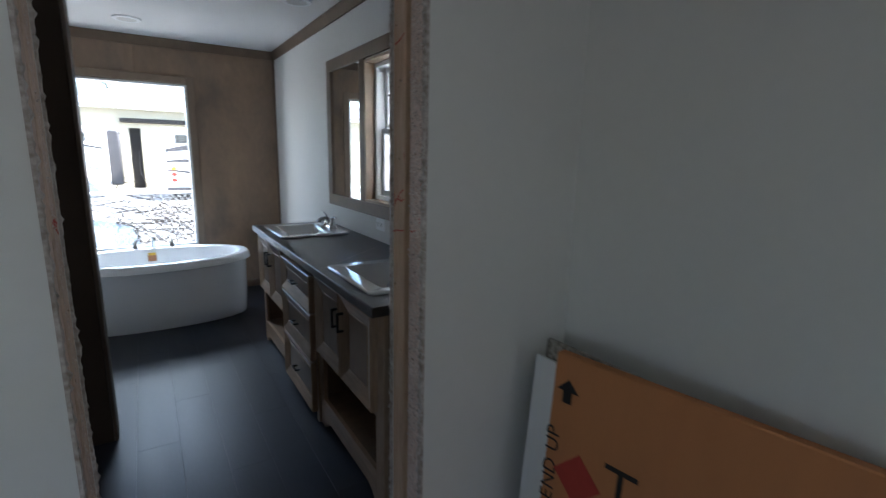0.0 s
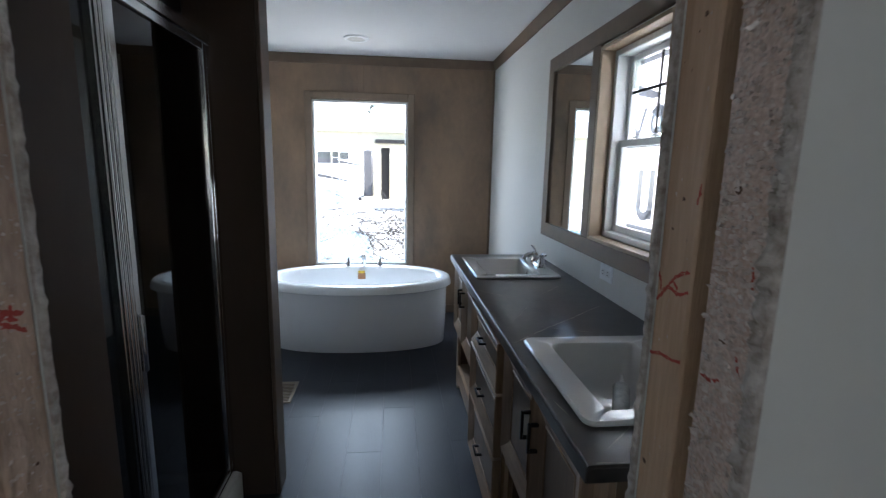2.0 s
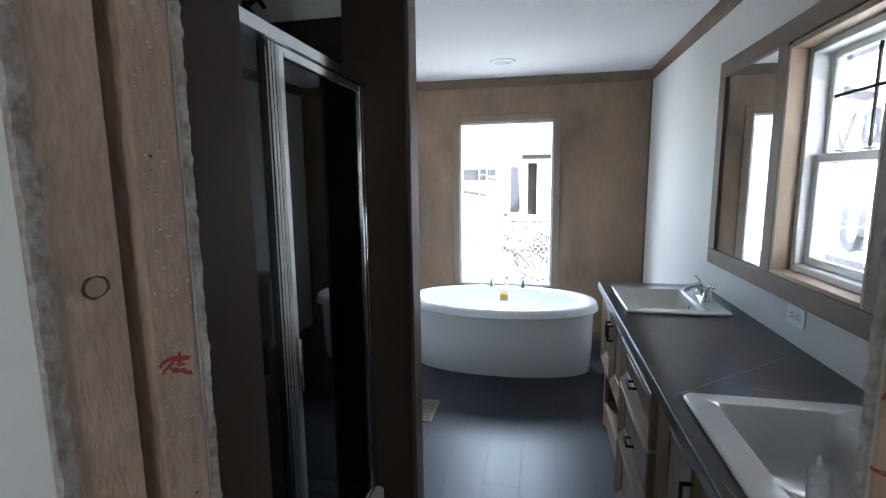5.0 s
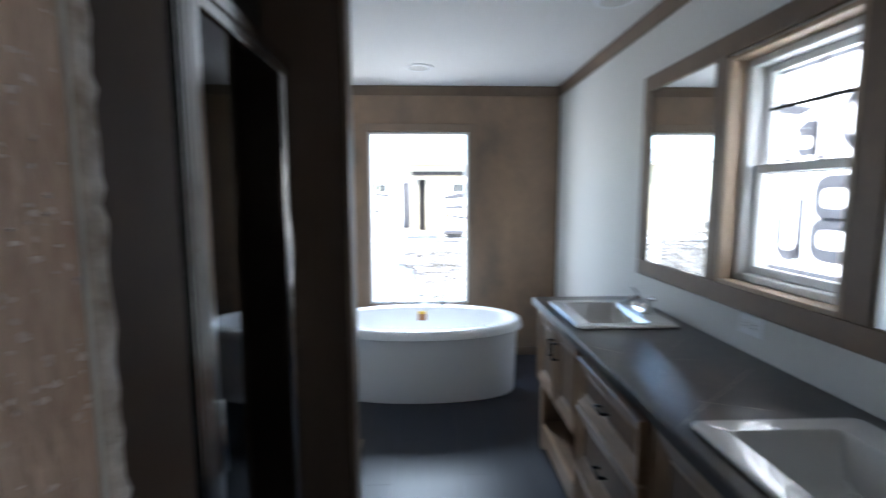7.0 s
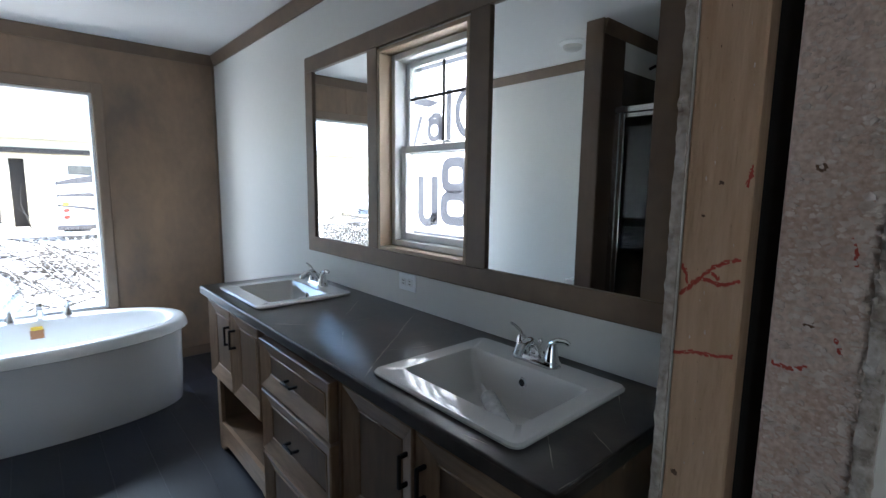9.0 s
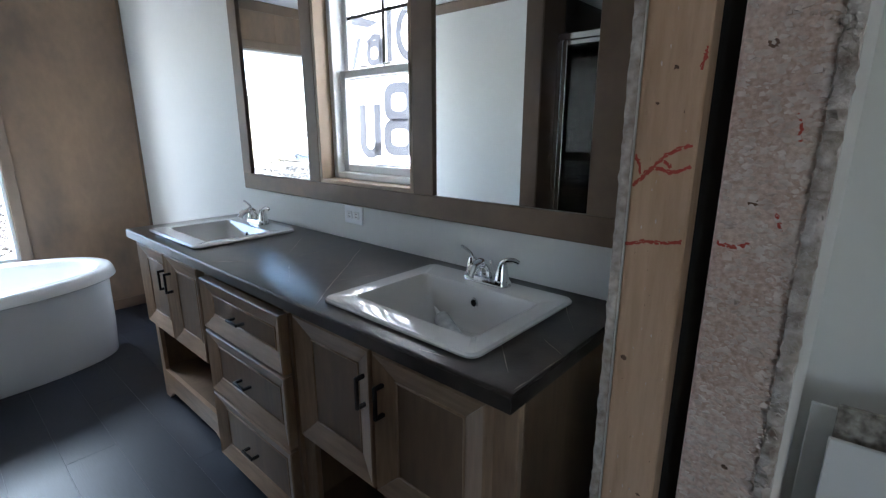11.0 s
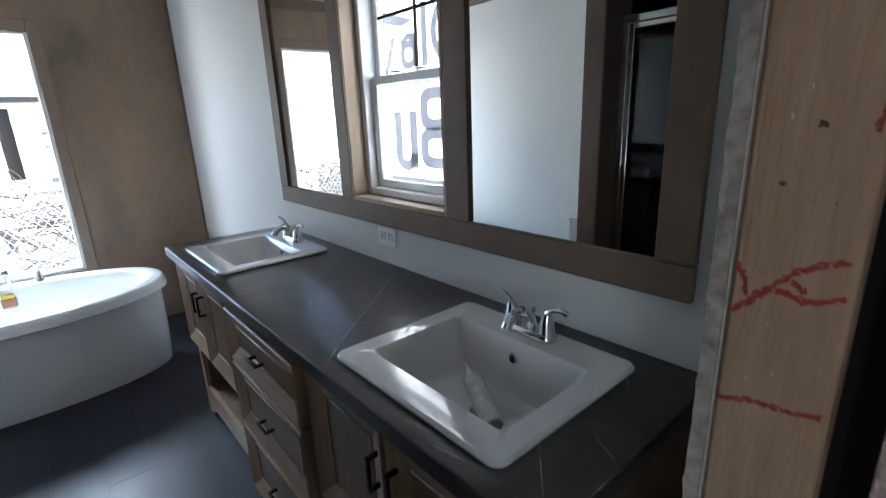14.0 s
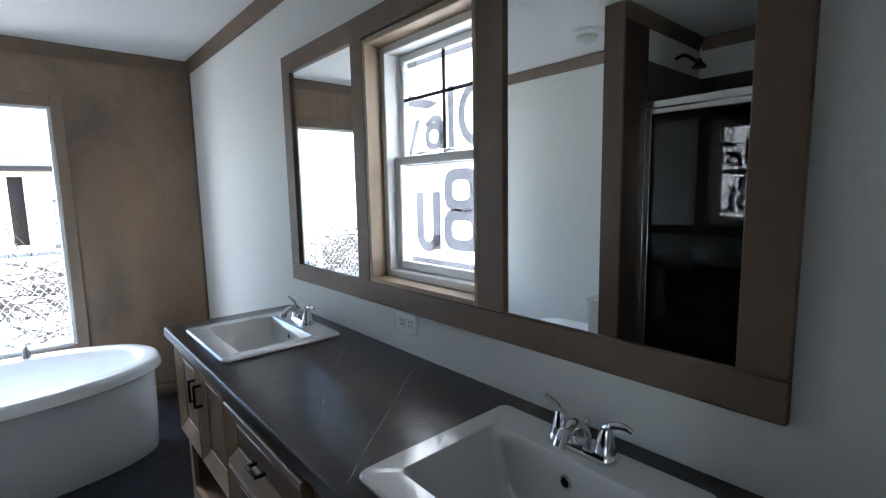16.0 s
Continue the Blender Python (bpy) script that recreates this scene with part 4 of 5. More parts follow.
# ---- caulk tube in the near sink ----
tb = thing("caulk_tube", (1.03, 2.20, CT - 0.1), "clear and white caulk cartridge lying in the sink basin", "caulk tube")
A, B = Vector((1.056, 2.262, CT - 0.055)), Vector((0.995, 2.140, CT - 0.086))
d = (B - A).normalized()
part("cartridge", tube([A, A + d * 0.002, B - d * 0.002, B], [0.020, 0.0225, 0.0225, 0.0205], 20), mat("cartridge_film", (0.62, 0.63, 0.62), 0.25, var=0.6, scale=60, dark=(0.30, 0.31, 0.31), fine=0.5), tb)
part("nozzle", tube([A - d * 0.001, A - d * 0.012, A - d * 0.055], [0.012, 0.007, 0.003], 12), M_WHITE, tb)
part("plunger", tube([B + d * 0.0005, B + d * 0.003], [0.019, 0.019], 20), mat("plunger_grey", (0.25, 0.19, 0.15), 0.6, var=0.2, scale=40), tb)

# ---- knots and crayon marks on the studs ----
def knot(parent, xf, side, y, z, r):
    rnd = random.Random(round(z * 1000))
    w = [rnd.uniform(0.55, 1.25) if r < 0.008 else rnd.uniform(0.92, 1.06) for _ in range(18)]
    b = loft([[(xf - side * h, y + k * r * math.cos(a) * w[i], z + k * 0.8 * r * math.sin(a) * w[i]) for i, a in enumerate([2 * math.pi * i / 18 for i in range(18)])] for h, k in ((-0.001, 1.0), (0.0003, 1.0), (0.0005, 0.6))], None, True, True)
    ring = part("knot", b, M_KNOT, parent)
    if r >= 0.008:
        c = loft([[(xf - side * h, y + k * r * math.cos(a), z + k * 0.85 * r * math.sin(a)) for a in [2 * math.pi * i / 18 for i in range(18)]] for h, k in ((0.0002, 0.78), (0.0009, 0.72))], None, True, True)
        part("knot_core", c, M_JAMB, ring, "paler brown knot core")


def crayon(parent, xf, side, pts, w=0.0035):
    """A broken, uneven wax stroke on the stud's face."""
    rnd = random.Random(round(pts[0][1] * 1000))
    line = bend([(0, *p) for p in pts], 10)
    b = bmesh.new()
    for off in (0.0, 1.0):
        i = 0
        while i < len(line) - 3:
            n = rnd.randint(3, 8)
            run = line[i:i + n + 1]
            if len(run) > 2:
                tube([(xf, q.y + off * rnd.gauss(0.0, 0.0012), q.z + off * 0.0022 + rnd.gauss(0, 0.0006)) for q in run], [w * (0.35 + 0.65 * rnd.random()) * (0.7 if off else 1.0) for _ in run], 6, b)
            i += n + (1 if rnd.random() < 0.35 else 0)
    for v in b.verts:
        v.co.x = xf + (v.co.x - xf) * 0.35
    part("crayon_mark", b, M_CRAYON, parent)


rs, ls = studs["R", "bath"], studs["L", "bath"]
for pts in (((1.684, 1.244), (1.669, 1.260), (1.645, 1.284), (1.616, 1.298)), ((1.684, 1.281), (1.678, 1.270), (1.676, 1.258)), ((1.676, 1.250), (1.660, 1.266), (1.637, 1.263), (1.618, 1.271)), ((1.648, 1.276), (1.640, 1.268)), ((1.686, 1.166), (1.659, 1.173), (1.640, 1.174), (1.616, 1.179)), ((1.620, 1.380), (1.616, 1.402)), ((1.677, 1.700), (1.647, 1.706), (1.62, 1.720))):
    crayon(rs, JR, 1, pts, 0.0024)
for pts in (((1.620, 1.246), (1.636, 1.250), (1.652, 1.244), (1.672, 1.238)), ((1.636, 1.234), (1.652, 1.228), (1.672, 1.216)), ((1.654, 1.252), (1.650, 1.234)), ((1.624, 1.236), (1.644, 1.242), (1.662, 1.230))):
    crayon(ls, JL, -1, pts, 0.0036)
for pts in (((1.580, 1.185), (1.562, 1.182), (1.548, 1.186)), ((1.527, 1.224), (1.521, 1.205)), ((1.522, 1.330), (1.518, 1.300))):
    crayon(studs["R", "bed"], JR, 1, pts, 0.0022)
for y, z, r in ((1.647, 1.385, 0.0035), (1.664, 1.345, 0.0025), (1.673, 1.005, 0.0045), (1.633, 0.80, 0.003), (1.642, 1.60, 0.004), (1.669, 1.75, 0.003)):
    knot(rs, JR, 1, y, z, r)
for y, z, r in ((1.55, 1.235, 0.005), (1.535, 0.90, 0.004), (1.555, 0.80, 0.005), (1.52, 1.62, 0.004), (1.555, 1.40, 0.006)):
    knot(studs["R", "bed"], JR, 1, y, z, r)
knot(studs["L", "bed"], JL, -1, 1.550, 1.362, 0.016)
for y, z, r in ((1.638, 1.50, 0.003), (1.66, 1.05, 0.003), (1.625, 0.9, 0.004)):
    knot(ls, JL, -1, y, z, r)

# glue flakes and splinters standing off the rough timber
def flakes(count, seed, x, ya, yb, r0, r1, run, stretch, lift_most):
    """Small tilted chips on a face at x that looks to -x; `run` of them crowd the ya edge."""
    rnd = random.Random(seed)
    b = bmesh.new()
    for i in range(count):
        y = ya + abs(rnd.gauss(0, 0.008)) if rnd.random() < run else rnd.uniform(ya, yb)
        y, z, r = min(y, yb), rnd.uniform(0.1, HC - 0.05), rnd.uniform(r0, r1)
        a0, tilt, lift = rnd.uniform(0, 6.28), rnd.gauss(0, 0.55), rnd.uniform(0.0, lift_most)
        n = rnd.randint(4, 6)
        ring = []
        for k in range(n):
            a = a0 + 2 * math.pi * k / n
            q = r * rnd.uniform(0.4, 1.3)
            u, w = q * math.cos(a), stretch * q * math.sin(a)
            ring.append((x + 0.0003 - lift - max(0.0, tilt * u), y + u, z + w))
        lo = [b.verts.new((x + 0.0012, p[1], p[2])) for p in ring]
        hi = [b.verts.new(p) for p in ring]
        b.faces.new(hi)
        for k in range(n):
            b.faces.new((lo[k], lo[(k + 1) % n], hi[(k + 1) % n], hi[k]))
    return b


fl = part("glue_flake", flakes(5200, 21, JR, YS3 + 0.005, YS2 - 0.005, 0.0015, 0.0062, 0.25, 0.65, 0.0016), M_FLAKE, studs["R", "bed"], "dried curled glue flakes", False)
fl["kind"] = "stuff"
fl = part("splinter", flakes(170, 22, JR, YS1 + 0.006, YS0 - 0.008, 0.0006, 0.0013, 0.0, 2.8, 0.0004), M_FLAKE, studs["R", "bath"], "pale nicks and splinters", False)
fl["kind"] = "stuff"
fl = part("splinter", flakes(120, 23, JR, YS1 + 0.006, YS0 - 0.008, 0.0006, 0.0011, 0.0, 2.4, 0.0002), M_KNOT, studs["R", "bath"], "dark nicks in the timber", False)
fl["kind"] = "stuff"
fl = part("glue_flake", flakes(900, 31, JL, YS1 + 0.004, YS0 - 0.006, 0.001, 0.004, 0.1, 0.7, 0.001), M_FLAKE, studs["L", "bath"], "dried glue flakes", False)
for v in fl.data.vertices:
    v.co.x = 2 * (JL - ORIGIN[fl].x) - v.co.x
fl["kind"] = "stuff"
chips = solid("trim_torn_chips", flakes(1500, 24, JR - 0.007, YD + 0.004, YS3 + 0.003, 0.0015, 0.005, 0.0, 1.1, 0.005), M_GYP, "crumbled chips along the cut bedroom wallboard", "wallboard edge", "stuff", False)

# ---- banner over the outside of the vanity window ----
XBN = 1.56
bn = thing("banner", (XBN, 2.95, 0.6), "white sheet banner with large grey shapes outside the window", "banner")
M_BAN = mat("banner_white", (0.80, 0.80, 0.80), 0.6, var=0.04, scale=3)
M_BANG = mat("banner_grey", (0.16, 0.165, 0.18), 0.6, var=0.1, scale=4)
for m in (M_BAN, M_BANG):
    nt = m.node_tree
    tr, ad, ou = nt.nodes.new("ShaderNodeBsdfTranslucent"), nt.nodes.new("ShaderNodeMixShader"), nt.nodes["Material Output"]
    tr.inputs[0].default_value = (0.75, 0.75, 0.76, 1) if m is M_BAN else (0.10, 0.105, 0.118, 1)
    ad.inputs[0].default_value = 0.6
    nt.links.new(nt.nodes["Principled BSDF"].outputs[0], ad.inputs[1])
    nt.links.new(tr.outputs[0], ad.inputs[2])
    nt.links.new(ad.outputs[0], ou.inputs[0])
b = bmesh.new()
b.faces.new([b.verts.new((XBN, y, z)) for y, z in ((2.0, 0.75), (4.3, 0.75), (4.3, 2.35), (2.0, 2.35))])
part("sheet", b, M_BAN, bn)
for y in (2.0, 4.3):
    part("batten", box(XO + 0.001, XBN + 0.01, y - 0.02, y + 0.02, 0.75, 2.35, 0.003), M_PINE, bn)


PRINTED = [0]


def shape(y, z, pts_out, pts_in=None):
    PRINTED[0] += 1
    d0 = XBN - 0.002 - 0.0012 * PRINTED[0]
    if pts_in is None:
        b = bmesh.new()
        b.faces.new([b.verts.new((d0, y + u, z + v)) for u, v in pts_out])
    else:
        o, i = ([[(d, y + u, z + v) for u, v in p] for d in (d0,)] for p in (pts_out, pts_in))
        b = loft([o[0], i[0]])
    part("printed_shape", b, M_BANG, bn)


def oval2(a, b, n=28, p=2.6):
    return [(math.copysign(abs(math.cos(t)) ** (2 / p), math.cos(t)) * a, math.copysign(abs(math.sin(t)) ** (2 / p), math.sin(t)) * b) for t in [2 * math.pi * i / n for i in range(n)]]


def bar(y0, y1, z0, z1):
    shape(0, 0, ((y0, z0), (y1, z0), (y1, z1), (y0, z1)))


# large lower pair of shapes
for yc, zc, a, bb in ((2.944, 1.424, 0.090, 0.078), (2.940, 1.281, 0.098, 0.077)):
    shape(yc, zc, oval2(a, bb, 28, 3.2), oval2(a - 0.046, bb - 0.042, 28, 3.2))
bar(2.820, 2.872, 1.204, 1.502)
bar(3.052, 3.098, 1.200, 1.420)
bar(3.150, 3.196, 1.252, 1.420)
shape(3.124, 1.256, [(0.072 * math.cos(t), 0.068 * math.sin(t)) for t in [math.pi + math.pi * i / 16 for i in range(17)]] + [(0.028 * math.cos(t), 0.028 * math.sin(t)) for t in [2 * math.pi - math.pi * i / 16 for i in range(17)]])
bar(3.298, 3.344, 1.196, 1.420)
# smaller upper row
shape(2.852, 1.680, [(0.092 * math.cos(t), 0.108 * math.sin(t)) for t in [radians(-115 + 230 * i / 24) for i in range(25)]] + [(0.060 * math.cos(t), 0.074 * math.sin(t)) for t in [radians(115 - 230 * i / 24) for i in range(25)]])
bar(2.964, 2.995, 1.574, 1.788)
shape(3.073, 1.622, oval2(0.050, 0.050, 28, 2.4), oval2(0.024, 0.024, 28, 2.4))
bar(3.014, 3.040, 1.574, 1.668)
shape(0, 0, ((3.016, 1.664), (3.040, 1.664), (3.070, 1.674), (3.108, 1.656), (3.122, 1.672), (3.074, 1.698), (3.030, 1.692)))
shape(0, 0, ((3.146, 1.692), (3.176, 1.692), (3.222, 1.580), (3.204, 1.560)))
shape(0, 0, ((3.262, 1.696), (3.290, 1.696), (3.214, 1.520), (3.170, 1.516), (3.172, 1.540), (3.196, 1.546)))
shape(0, 0, ((3.03, 1.735), (3.285, 1.815), (3.285, 1.765), (3.10, 1.722)))
bar(2.3, 3.6, 1.885, 1.93)
bar(2.3, 3.6, 1.128, 1.166)

# ---- outdoors ----
M_GRAVEL = mat("pale_gravel", (0.44, 0.42, 0.38), 0.95, var=0.6, scale=2.0, dark=(0.24, 0.22, 0.19), bump=0.8, bscale=14, fine=0.5, fscale=18)
b = bmesh.new()
bmesh.ops.create_grid(b, x_segments=2, y_segments=2, size=900)
bmesh.ops.translate(b, verts=b.verts, vec=(0, 0, GROUND))
solid("ground", b, M_GRAVEL, "pale gravel yard", "ground")
M_SIDING = mat("cream_siding", (0.50, 0.45, 0.34), 0.6, var=0.15, scale=1, stretch=(1, 1, 8))
M_ROOF = mat("pale_metal_roof", (0.30, 0.30, 0.30), 0.5, var=0.2, scale=2)
barn = thing("workshop_building", (0, 33, GROUND), "long cream metal workshop with a dark doorway", "building")
part("wall", wall_with_hole("y", 32.0, 32.3, -16, 14, GROUND, 3.45, [(-0.35, 0.22, GROUND, 2.45)]), M_SIDING, barn)
part("roof", loft([[(-16.5, 31.4, 3.45), (-16.5, 31.4, 3.62), (-16.5, 38, 5.0), (-16.5, 38, 4.8)], [(14.5, 31.4, 3.45), (14.5, 31.4, 3.62), (14.5, 38, 5.0), (14.5, 38, 4.8)]], None, True, True), M_ROOF, barn)
part("doorway", box(-0.5, 0.7, 32.31, 34.0, GROUND, 2.6), M_DARK, barn, "near-black block painted as the unlit doorway")
part("awning_beam", box(-0.7, 2.8, 31.7, 31.99, 2.72, 2.95, 0.02), M_BLACK, barn, "dark beam over the doorway")
for i in range(40):
    x = -15.8 + i * 0.75
    part("siding_rib", box(x, x + 0.05, 31.96, 31.998, 2.46 if -0.45 < x < 0.65 else GROUND, 3.42), M_SIDING, barn)

M_COACH = mat("coach_white", (0.78, 0.78, 0.77), 0.3, var=0.05, scale=1)
M_STRIPE = mat("coach_stripe", (0.045, 0.042, 0.044), 0.4, var=0.2, scale=2)
M_TYRE = mat("rubber", (0.02, 0.02, 0.02), 0.8, var=0.2, scale=9)
M_LAMPR = mat("red_lens", (0.55, 0.03, 0.02), 0.2, var=0.1, scale=9)
M_LAMPY = mat("amber_lens", (0.75, 0.35, 0.03), 0.2, var=0.1, scale=9)
M_COACHG = mat("coach_window", (0.03, 0.035, 0.04), 0.08, var=0.2, scale=2)


def motorhome(x0, x1, y0, y1, top, label, ladder, lamps):
    c = thing("motorhome", ((x0 + x1) / 2, (y0 + y1) / 2, GROUND), label, "motorhome", "parked motorhomes")
    part("body", box(x0, x1, y0, y1, GROUND + 0.5, top, 0.12, None, 3), M_COACH, c)
    for i, (za, zb) in enumerate(((1.15, 1.45), (0.55, 0.72), (0.2, 0.32))):
        n, loops = 12, []
        for k in range(n + 1):
            u = k / n
            x = x0 + 0.15 + (x1 - x0 - 0.3) * u
            w = (zb - za) * (0.25 + 0.75 * math.sin(math.pi * min(1, u * 1.1 + 0.05)))
            zc = (za + zb) / 2 + 0.25 * math.sin(u * 3.0 + i)
            loops.append([(x, y0 - 0.012, zc - w / 2), (x, y0 - 0.012, zc + w / 2), (x, y0 + 0.02, zc + w / 2), (x, y0 + 0.02, zc - w / 2)])
        part("stripe", loft(loops, None, True, True), M_STRIPE, c, "grey swoosh stripe")
    bx = x1 - 2.9 if ladder else x0 + 0.55
    part("rear_window", box(bx, bx + 2.2, y0 - 0.010, y0 + 0.02, 1.62, 1.98, 0.008), M_COACHG, c, "dark tinted window")
    for z in (0.02, 0.09, 0.16, 0.23):
        part("louvre", box(bx + 0.6, bx + 1.9, y0 - 0.008, y0 + 0.02, z - 0.35, z - 0.32), M_STRIPE, c)
    for sx in (x0 + 0.20, x1 - 0.22):
        part("corner_seam", box(sx, sx + 0.03, y0 - 0.006, y0 + 0.02, GROUND + 0.65, top - 0.18), M_STRIPE, c)
    part("bumper", box(x0 + 0.1, x1 - 0.1, y0 - 0.10, y0 - 0.001, GROUND + 0.42, GROUND + 0.58, 0.02), M_STRIPE, c, "dark bumper")
    for wx in (x0 + 0.7, x1 - 0.7):
        part("wheel", loft([[(wx + 0.42 * math.cos(a), yy, GROUND + 0.42 + 0.42 * math.sin(a)) for a in [2 * math.pi * i / 24 for i in range(24)]] for yy in (y0 + 0.02, y0 + 0.3)], None, True, True), M_TYRE, c)
    if ladder:
        for dx in (0, 0.38):
            part("ladder_rail", tube([(x1 - 1.55 + dx, y0 - 0.10, 0.0), (x1 - 1.55 + dx, y0 - 0.10, top + 0.1)], 0.025, 8), M_ALU, c)
        for i in range(7):
            part("ladder_rung", tube([(x1 - 1.55, y0 - 0.10, 0.2 + i * 0.3), (x1 - 1.17, y0 - 0.10, 0.2 + i * 0.3)], 0.02, 8), M_ALU, c)
        # added dark block paints the shade at the body's corner
        part("corner_shade", box(x1 + 0.005, x1 + 0.46, y0 + 0.3, y1 - 0.2, GROUND + 0.6, top - 0.15, 0.05), M_STRIPE, c, "dark block standing in for the shaded corner")
    for i in range(lamps):
        part("tail_light", loft([oval(0, 0, 0.11, 0.075, z, 18) for z in (0.0, 0.03, 0.04)], None, True, True), M_LAMPY if i == 0 else M_LAMPR, c).matrix_basis = Matrix.Translation((x0 + 0.42 - (x0 + x1) / 2, y0 - (y0 + y1) / 2, 0.55 - i * 0.25 - GROUND)) @ Matrix.Rotation(radians(90), 4, "X") @ Matrix.Translation(-Vector(((0, 0, 0)))) @ Matrix.Translation(ORIGIN[c])
    return c


motorhome(-5.2, -1.08, 25.5, 28.0, 2.25, "white parked motorhome with grey stripes and ladder", True, 0)
motorhome(0.85, 5.2, 24.0, 26.6, 2.28, "white parked motorhome with grey stripes and tail lights", False, 3)

CDX = 0.02
# pale glass colour holds the brightness reflected in the car windows
M_CARG = mat("car_glass", (0.22, 0.25, 0.28), 0.1, var=0.3, scale=2)
suv = thing("parked_car", (-1.5, 13.5, GROUND), "white parked car behind the fence", "car")
sec = [(-3.2, 0.35, 0.5), (-3.1, 0.32, 0.95), (-2.6, 0.32, 1.05), (-2.0, 0.32, 1.75), (-1.0, 0.32, 1.80), (-0.45, 0.32, 1.15), (-0.2, 0.32, 1.02), (0.15, 0.32, 0.95), (0.25, 0.35, 0.55)]
loops = [[(x + CDX, yy, GROUND + zz) for x, _, zz in sec] + [(0.2 + CDX, yy, GROUND + 0.3), (-3.15 + CDX, yy, GROUND + 0.3)] for yy in (12.6, 12.75, 14.2, 14.4)]
b = loft(loops, None, True, True)
part("body", b, M_COACH, suv)
for ax, bx2, cx2, dx2 in ((-1.90, -1.06, -1.06, -2.12), (-0.98, -0.92, -0.56, -0.98)):
    part("side_window", loft([[(ax + CDX, yy, GROUND + 1.66), (bx2 + CDX, yy, GROUND + 1.66), (cx2 + CDX, yy, GROUND + 1.20), (dx2 + CDX, yy, GROUND + 1.20)] for yy in (12.592, 12.599)], None, True, True), M_CARG, suv, "side window with its reflection painted pale")
part("door_seam", box(-1.62 + CDX, -1.60 + CDX, 12.594, 12.599, GROUND + 0.5, GROUND + 1.15), M_STRIPE, suv)
for wx in (-2.6 + CDX, -0.4 + CDX):
    wh = part("wheel", loft([[(wx + 0.34 * math.cos(a), yy, GROUND + 0.34 + 0.34 * math.sin(a)) for a in [2 * math.pi * i / 24 for i in range(24)]] for yy in (12.56, 12.59)], None, True, True), M_TYRE, suv)

# chain-link fence
M_GALV = mat("galvanised_wire", (0.66, 0.68, 0.69), 0.5, 0.0, var=0.2, scale=8)
fence = thing("chain_link_fence", (0, 9.0, GROUND), "galvanised chain-link fence across the yard", "fence")
FT = 0.72
part("top_rail", tube([(-6, 9.0, FT), (6, 9.0, FT)], 0.022, 8), M_GALV, fence)
for x in (-4.0, -1.35, 1.3, 4.0):
    part("post", tube([(x, 9.03, GROUND), (x, 9.03, FT + 0.04)], 0.03, 10), M_GALV, fence)
vs, fs = [], []
hh = FT - GROUND - 0.05
for i in range(-70, 70):
    for s in (-1, 1):
        xa = i * 0.085
        p, q = (xa, GROUND + 0.03), (xa + s * hh * 0.75, FT - 0.01)
        if max(abs(p[0]), abs(q[0])) > 5.9:
            continue
        dx, dz = q[0] - p[0], q[1] - p[1]
        ln = math.hypot(dx, dz)
        nx, nz = -dz / ln * 0.0013, dx / ln * 0.0013
        k = len(vs)
        y = 9.0 + s * 0.0025
        vs += [(p[0] + nx, y, p[1] + nz), (q[0] + nx, y, q[1] + nz), (q[0], y + 0.0032, q[1]), (p[0], y + 0.0032, p[1]), (p[0] - nx, y, p[1] - nz), (q[0] - nx, y, q[1] - nz)]
        fs += [(k, k + 1, k + 2, k + 3), (k + 3, k + 2, k + 5, k + 4), (k, k + 4, k + 5, k + 1)]
me = bpy.data.meshes.new("mesh")
me.from_pydata(vs, [], fs)
me.materials.append(M_GALV)
ob = new("wire_mesh", me)
ob.parent = fence
ob.matrix_basis = Matrix.Translation(-ORIGIN[fence])
ob["kind"] = "stuff"

# brush pile of cut branches
M_BARK = mat("dry_branches", (0.032, 0.026, 0.021), 0.9, var=0.6, scale=12, dark=(0.014, 0.012, 0.010))
rnd = random.Random(5)
b = bmesh.new()
HEAPS = ((150, -0.1, 11.6, 0.85, 0.35, 1.5), (200, -2.6, 10.8, 1.2, 0.5, 1.0), (40, 0.9, 10.6, 0.7, 0.4, 0.7), (500, -5.5, 13.5, 2.6, 1.4, 1.25), (380, -10.5, 19.0, 3.5, 1.5, 1.3), (520, 0.5, 17.0, 6.0, 2.5, 0.30))
for hn, hx, hy, sx, sy, top in HEAPS:
  for i in range(hn):
    u, v = max(-2, min(2, rnd.gauss(0, 0.8))), max(-1.6, min(1.6, rnd.gauss(0, 0.7)))
    if hy < 12.5:
        v = max(-1.3, min(1.6, v))
    c = Vector((hx + u * sx, hy + v * sy, GROUND + 0.03 + top * math.sqrt(rnd.random()) * math.exp(-0.35 * u * u - 0.5 * v * v)))
    a, e = rnd.uniform(0, 2 * math.pi), rnd.gauss(0.1, 0.3)
    ln = rnd.uniform(0.4, 1.6)
    d = Vector((math.cos(a) * math.cos(e), math.sin(a) * math.cos(e), math.sin(e)))
    pts = [c, c + d * ln * 0.5 + Vector((rnd.gauss(0, 0.08), rnd.gauss(0, 0.08), rnd.gauss(0, 0.06))), c + d * ln]
    pts = [Vector((p.x, p.y, max(p.z, GROUND + 0.01))) for p in pts]
    r = rnd.uniform(0.006, 0.022)
    tube(pts, [r, r * 0.7, r * 0.3], 5, b)
solid("brush_pile", b, M_BARK, "scattered pile of cut dry branches in the yard", "brush", kind="stuff")

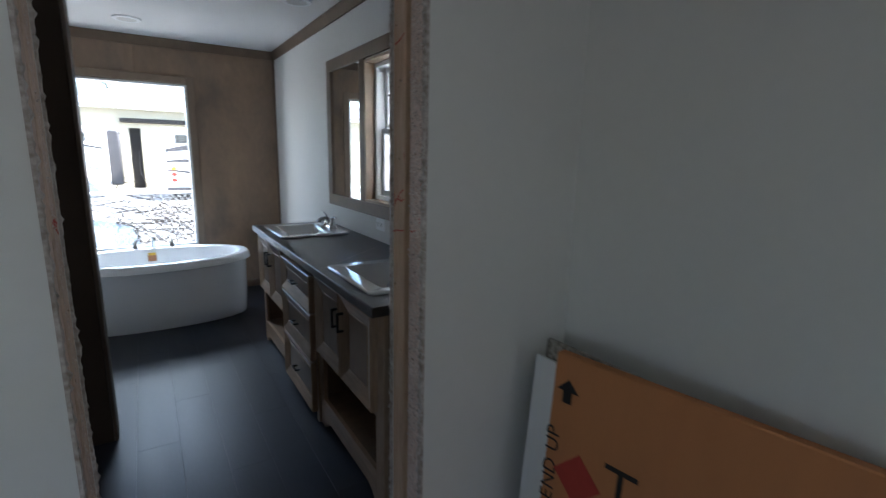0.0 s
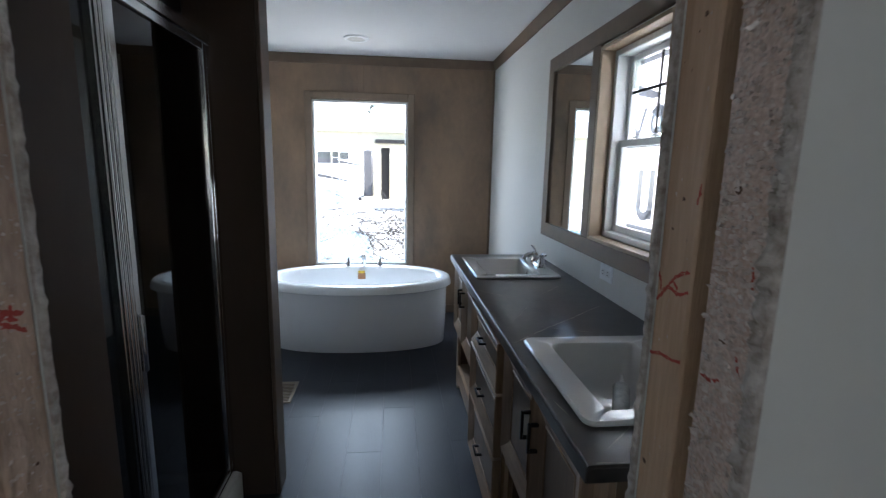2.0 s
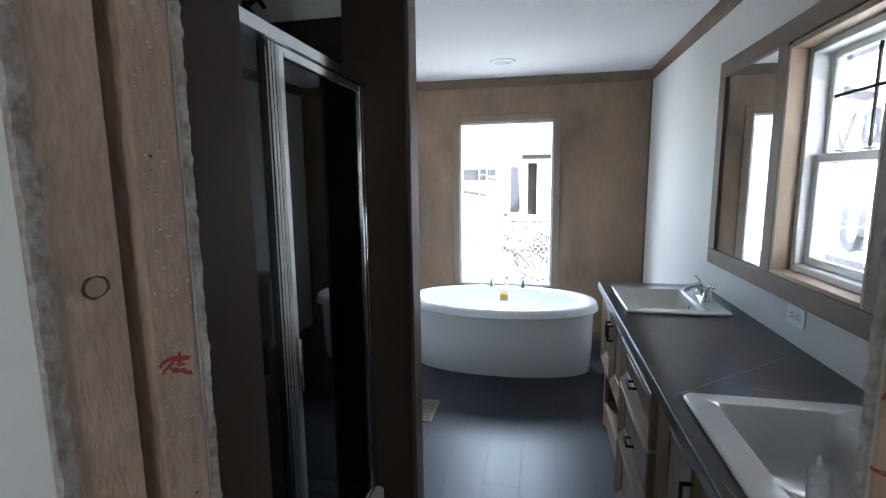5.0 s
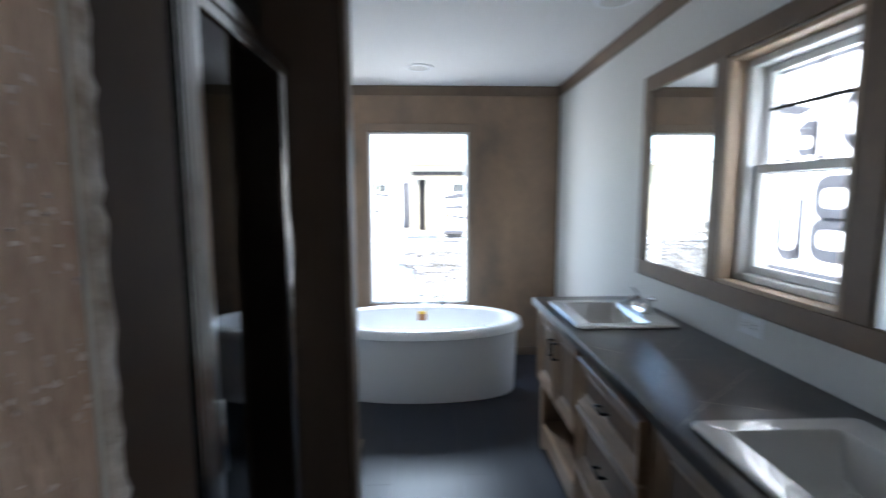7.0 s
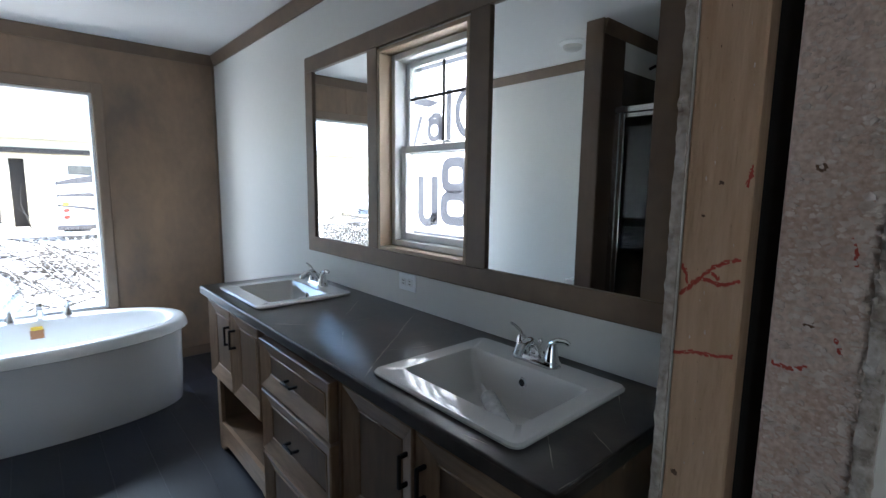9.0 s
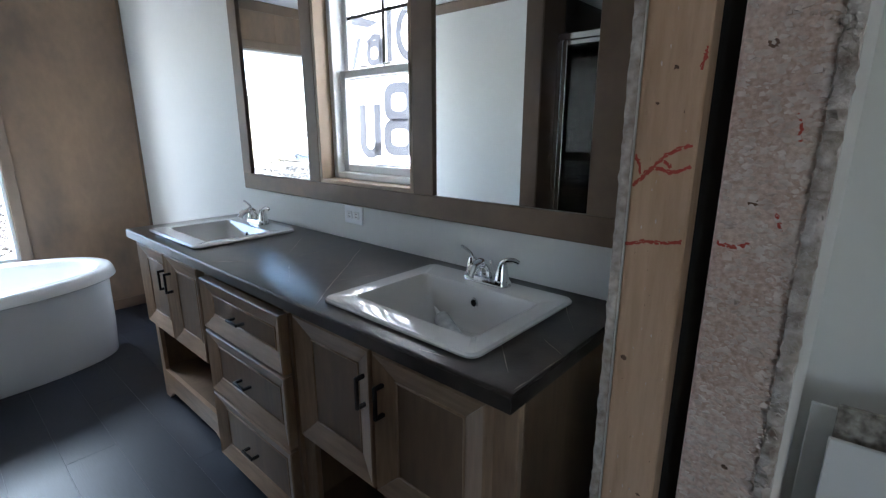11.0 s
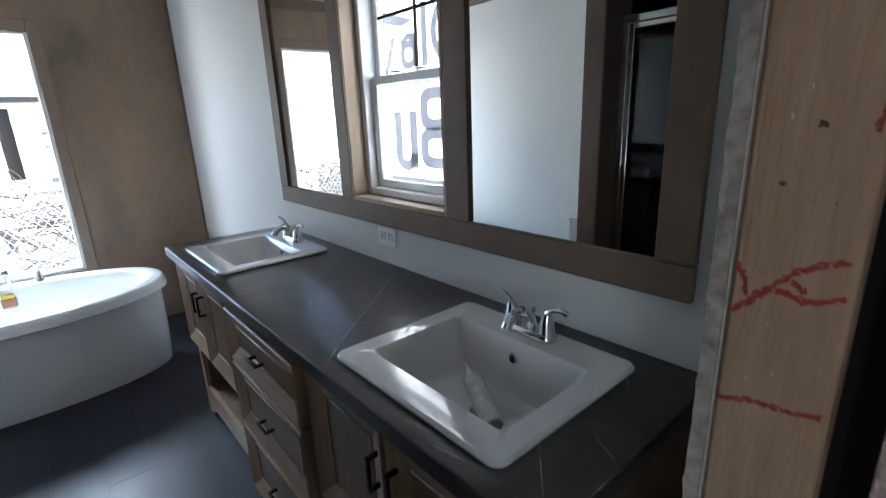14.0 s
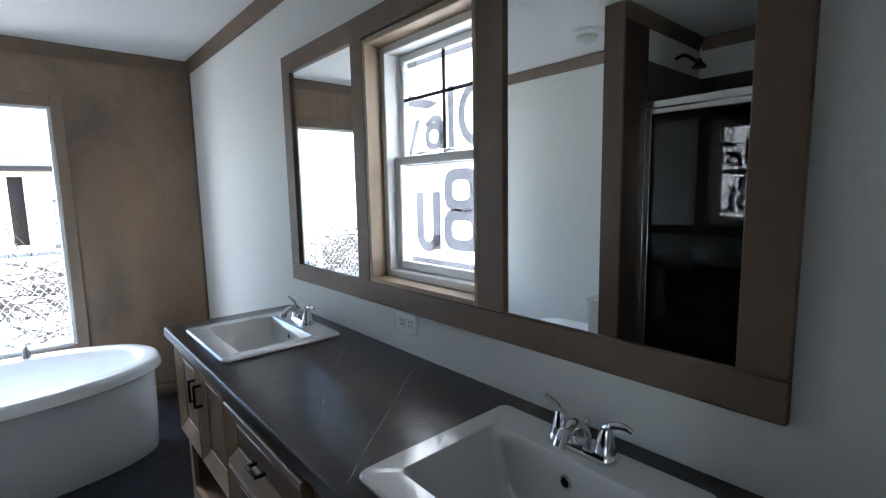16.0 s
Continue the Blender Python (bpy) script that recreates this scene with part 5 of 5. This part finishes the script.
# covered load behind the fence
M_TARP = mat("blue_grey_tarp", (0.095, 0.13, 0.165), 0.5, var=0.5, scale=3.0, dark=(0.04, 0.055, 0.07), bump=0.6, bscale=8)
rnd = random.Random(9)
tarp = thing("tarp_pile", (-1.15, 11.2, GROUND), "blue-grey tarp over a low load behind the fence", "tarp")
loops = []
for k, (r, z) in enumerate(((1.0, 0.0), (0.97, 0.18), (0.93, 0.45), (0.86, 0.72), (0.62, 0.86), (0.25, 0.90))):
    loops.append([(-1.15 + r * (1.15 + 0.06 * math.sin(5 * a + k)) * math.cos(a), 11.2 + r * 0.75 * math.sin(a), GROUND + z + (0.03 * math.sin(3 * a + k) + rnd.uniform(-0.02, 0.02) if k else 0)) for a in [2 * math.pi * i / 40 for i in range(40)]])
part("cover", loft(loops, None, True, True), M_TARP, tarp)

# bare tree behind the workshop
tree = thing("tree", (-1.6, 45, GROUND), "sparse spring tree behind the workshop roof", "tree")
rnd = random.Random(11)
tb2 = bmesh.new()
tube([(-1.6, 45, GROUND), (-1.55, 45, 1.5), (-1.7, 45, 3.8), (-1.6, 45, 6.6)], [0.22, 0.17, 0.12, 0.04], 8, tb2)
tips = []
for i in range(26):
    z = rnd.uniform(3.8, 6.3)
    a = rnd.uniform(0, 2 * math.pi)
    ln = rnd.uniform(0.9, 2.2)
    p0 = Vector((-1.62, 45, z))
    p1 = p0 + Vector((math.cos(a) * ln * 0.6, math.sin(a) * ln * 0.6, ln * 0.35))
    p2 = p1 + Vector((math.cos(a + rnd.gauss(0, 0.5)) * ln * 0.5, math.sin(a) * ln * 0.5, ln * 0.35))
    tube([p0, p1, p2], [0.05, 0.03, 0.008], 5, tb2)
    tips += [p1, p2, (p1 + p2) / 2]
part("trunk", tb2, M_BARK, tree)
cb = bmesh.new()
for p in tips:
    for k in range(14):
        c = p + Vector((rnd.gauss(0, 0.28), rnd.gauss(0, 0.28), rnd.gauss(0, 0.22)))
        u = Vector((rnd.gauss(0, 1), rnd.gauss(0, 1), rnd.gauss(0, 1))).normalized()
        v = u.orthogonal().normalized()
        r = rnd.uniform(0.04, 0.09)
        cb.faces.new([cb.verts.new(c + q) for q in (u * r, v * r * 0.5, -u * r, -v * r * 0.5)])
part("crown", cb, mat("young_leaves", (0.045, 0.055, 0.025), 0.7, var=0.5, scale=3), tree)

# ---- floor planks ----
PW, PL = 0.178, 1.22
meshes = {}
plank_rows = []
for i in range(int((XV - XS) / PW) + 1):
    x0, x1 = XS + i * PW, min(XS + (i + 1) * PW, XV)
    if x1 - x0 < 0.02:
        continue
    off = (i * 0.43) % PL
    ys = [1.46] + [y for y in (1.46 + off + k * PL for k in range(5)) if 1.56 < y < YT - 0.1] + [YT]
    for ya, yb in zip(ys, ys[1:]):
        key = (round(x1 - x0, 3), round(yb - ya, 3))
        if key not in meshes:
            meshes[key] = finish("plank", box(0.0002, key[0] - 0.0002, 0.0002, key[1] - 0.0002, -0.0118, 0.0, 0.0005), M_FLOOR, False)
        pk = new("plank", meshes[key])
        pk.location = (x0, ya, 0)
        pk.parent = floor
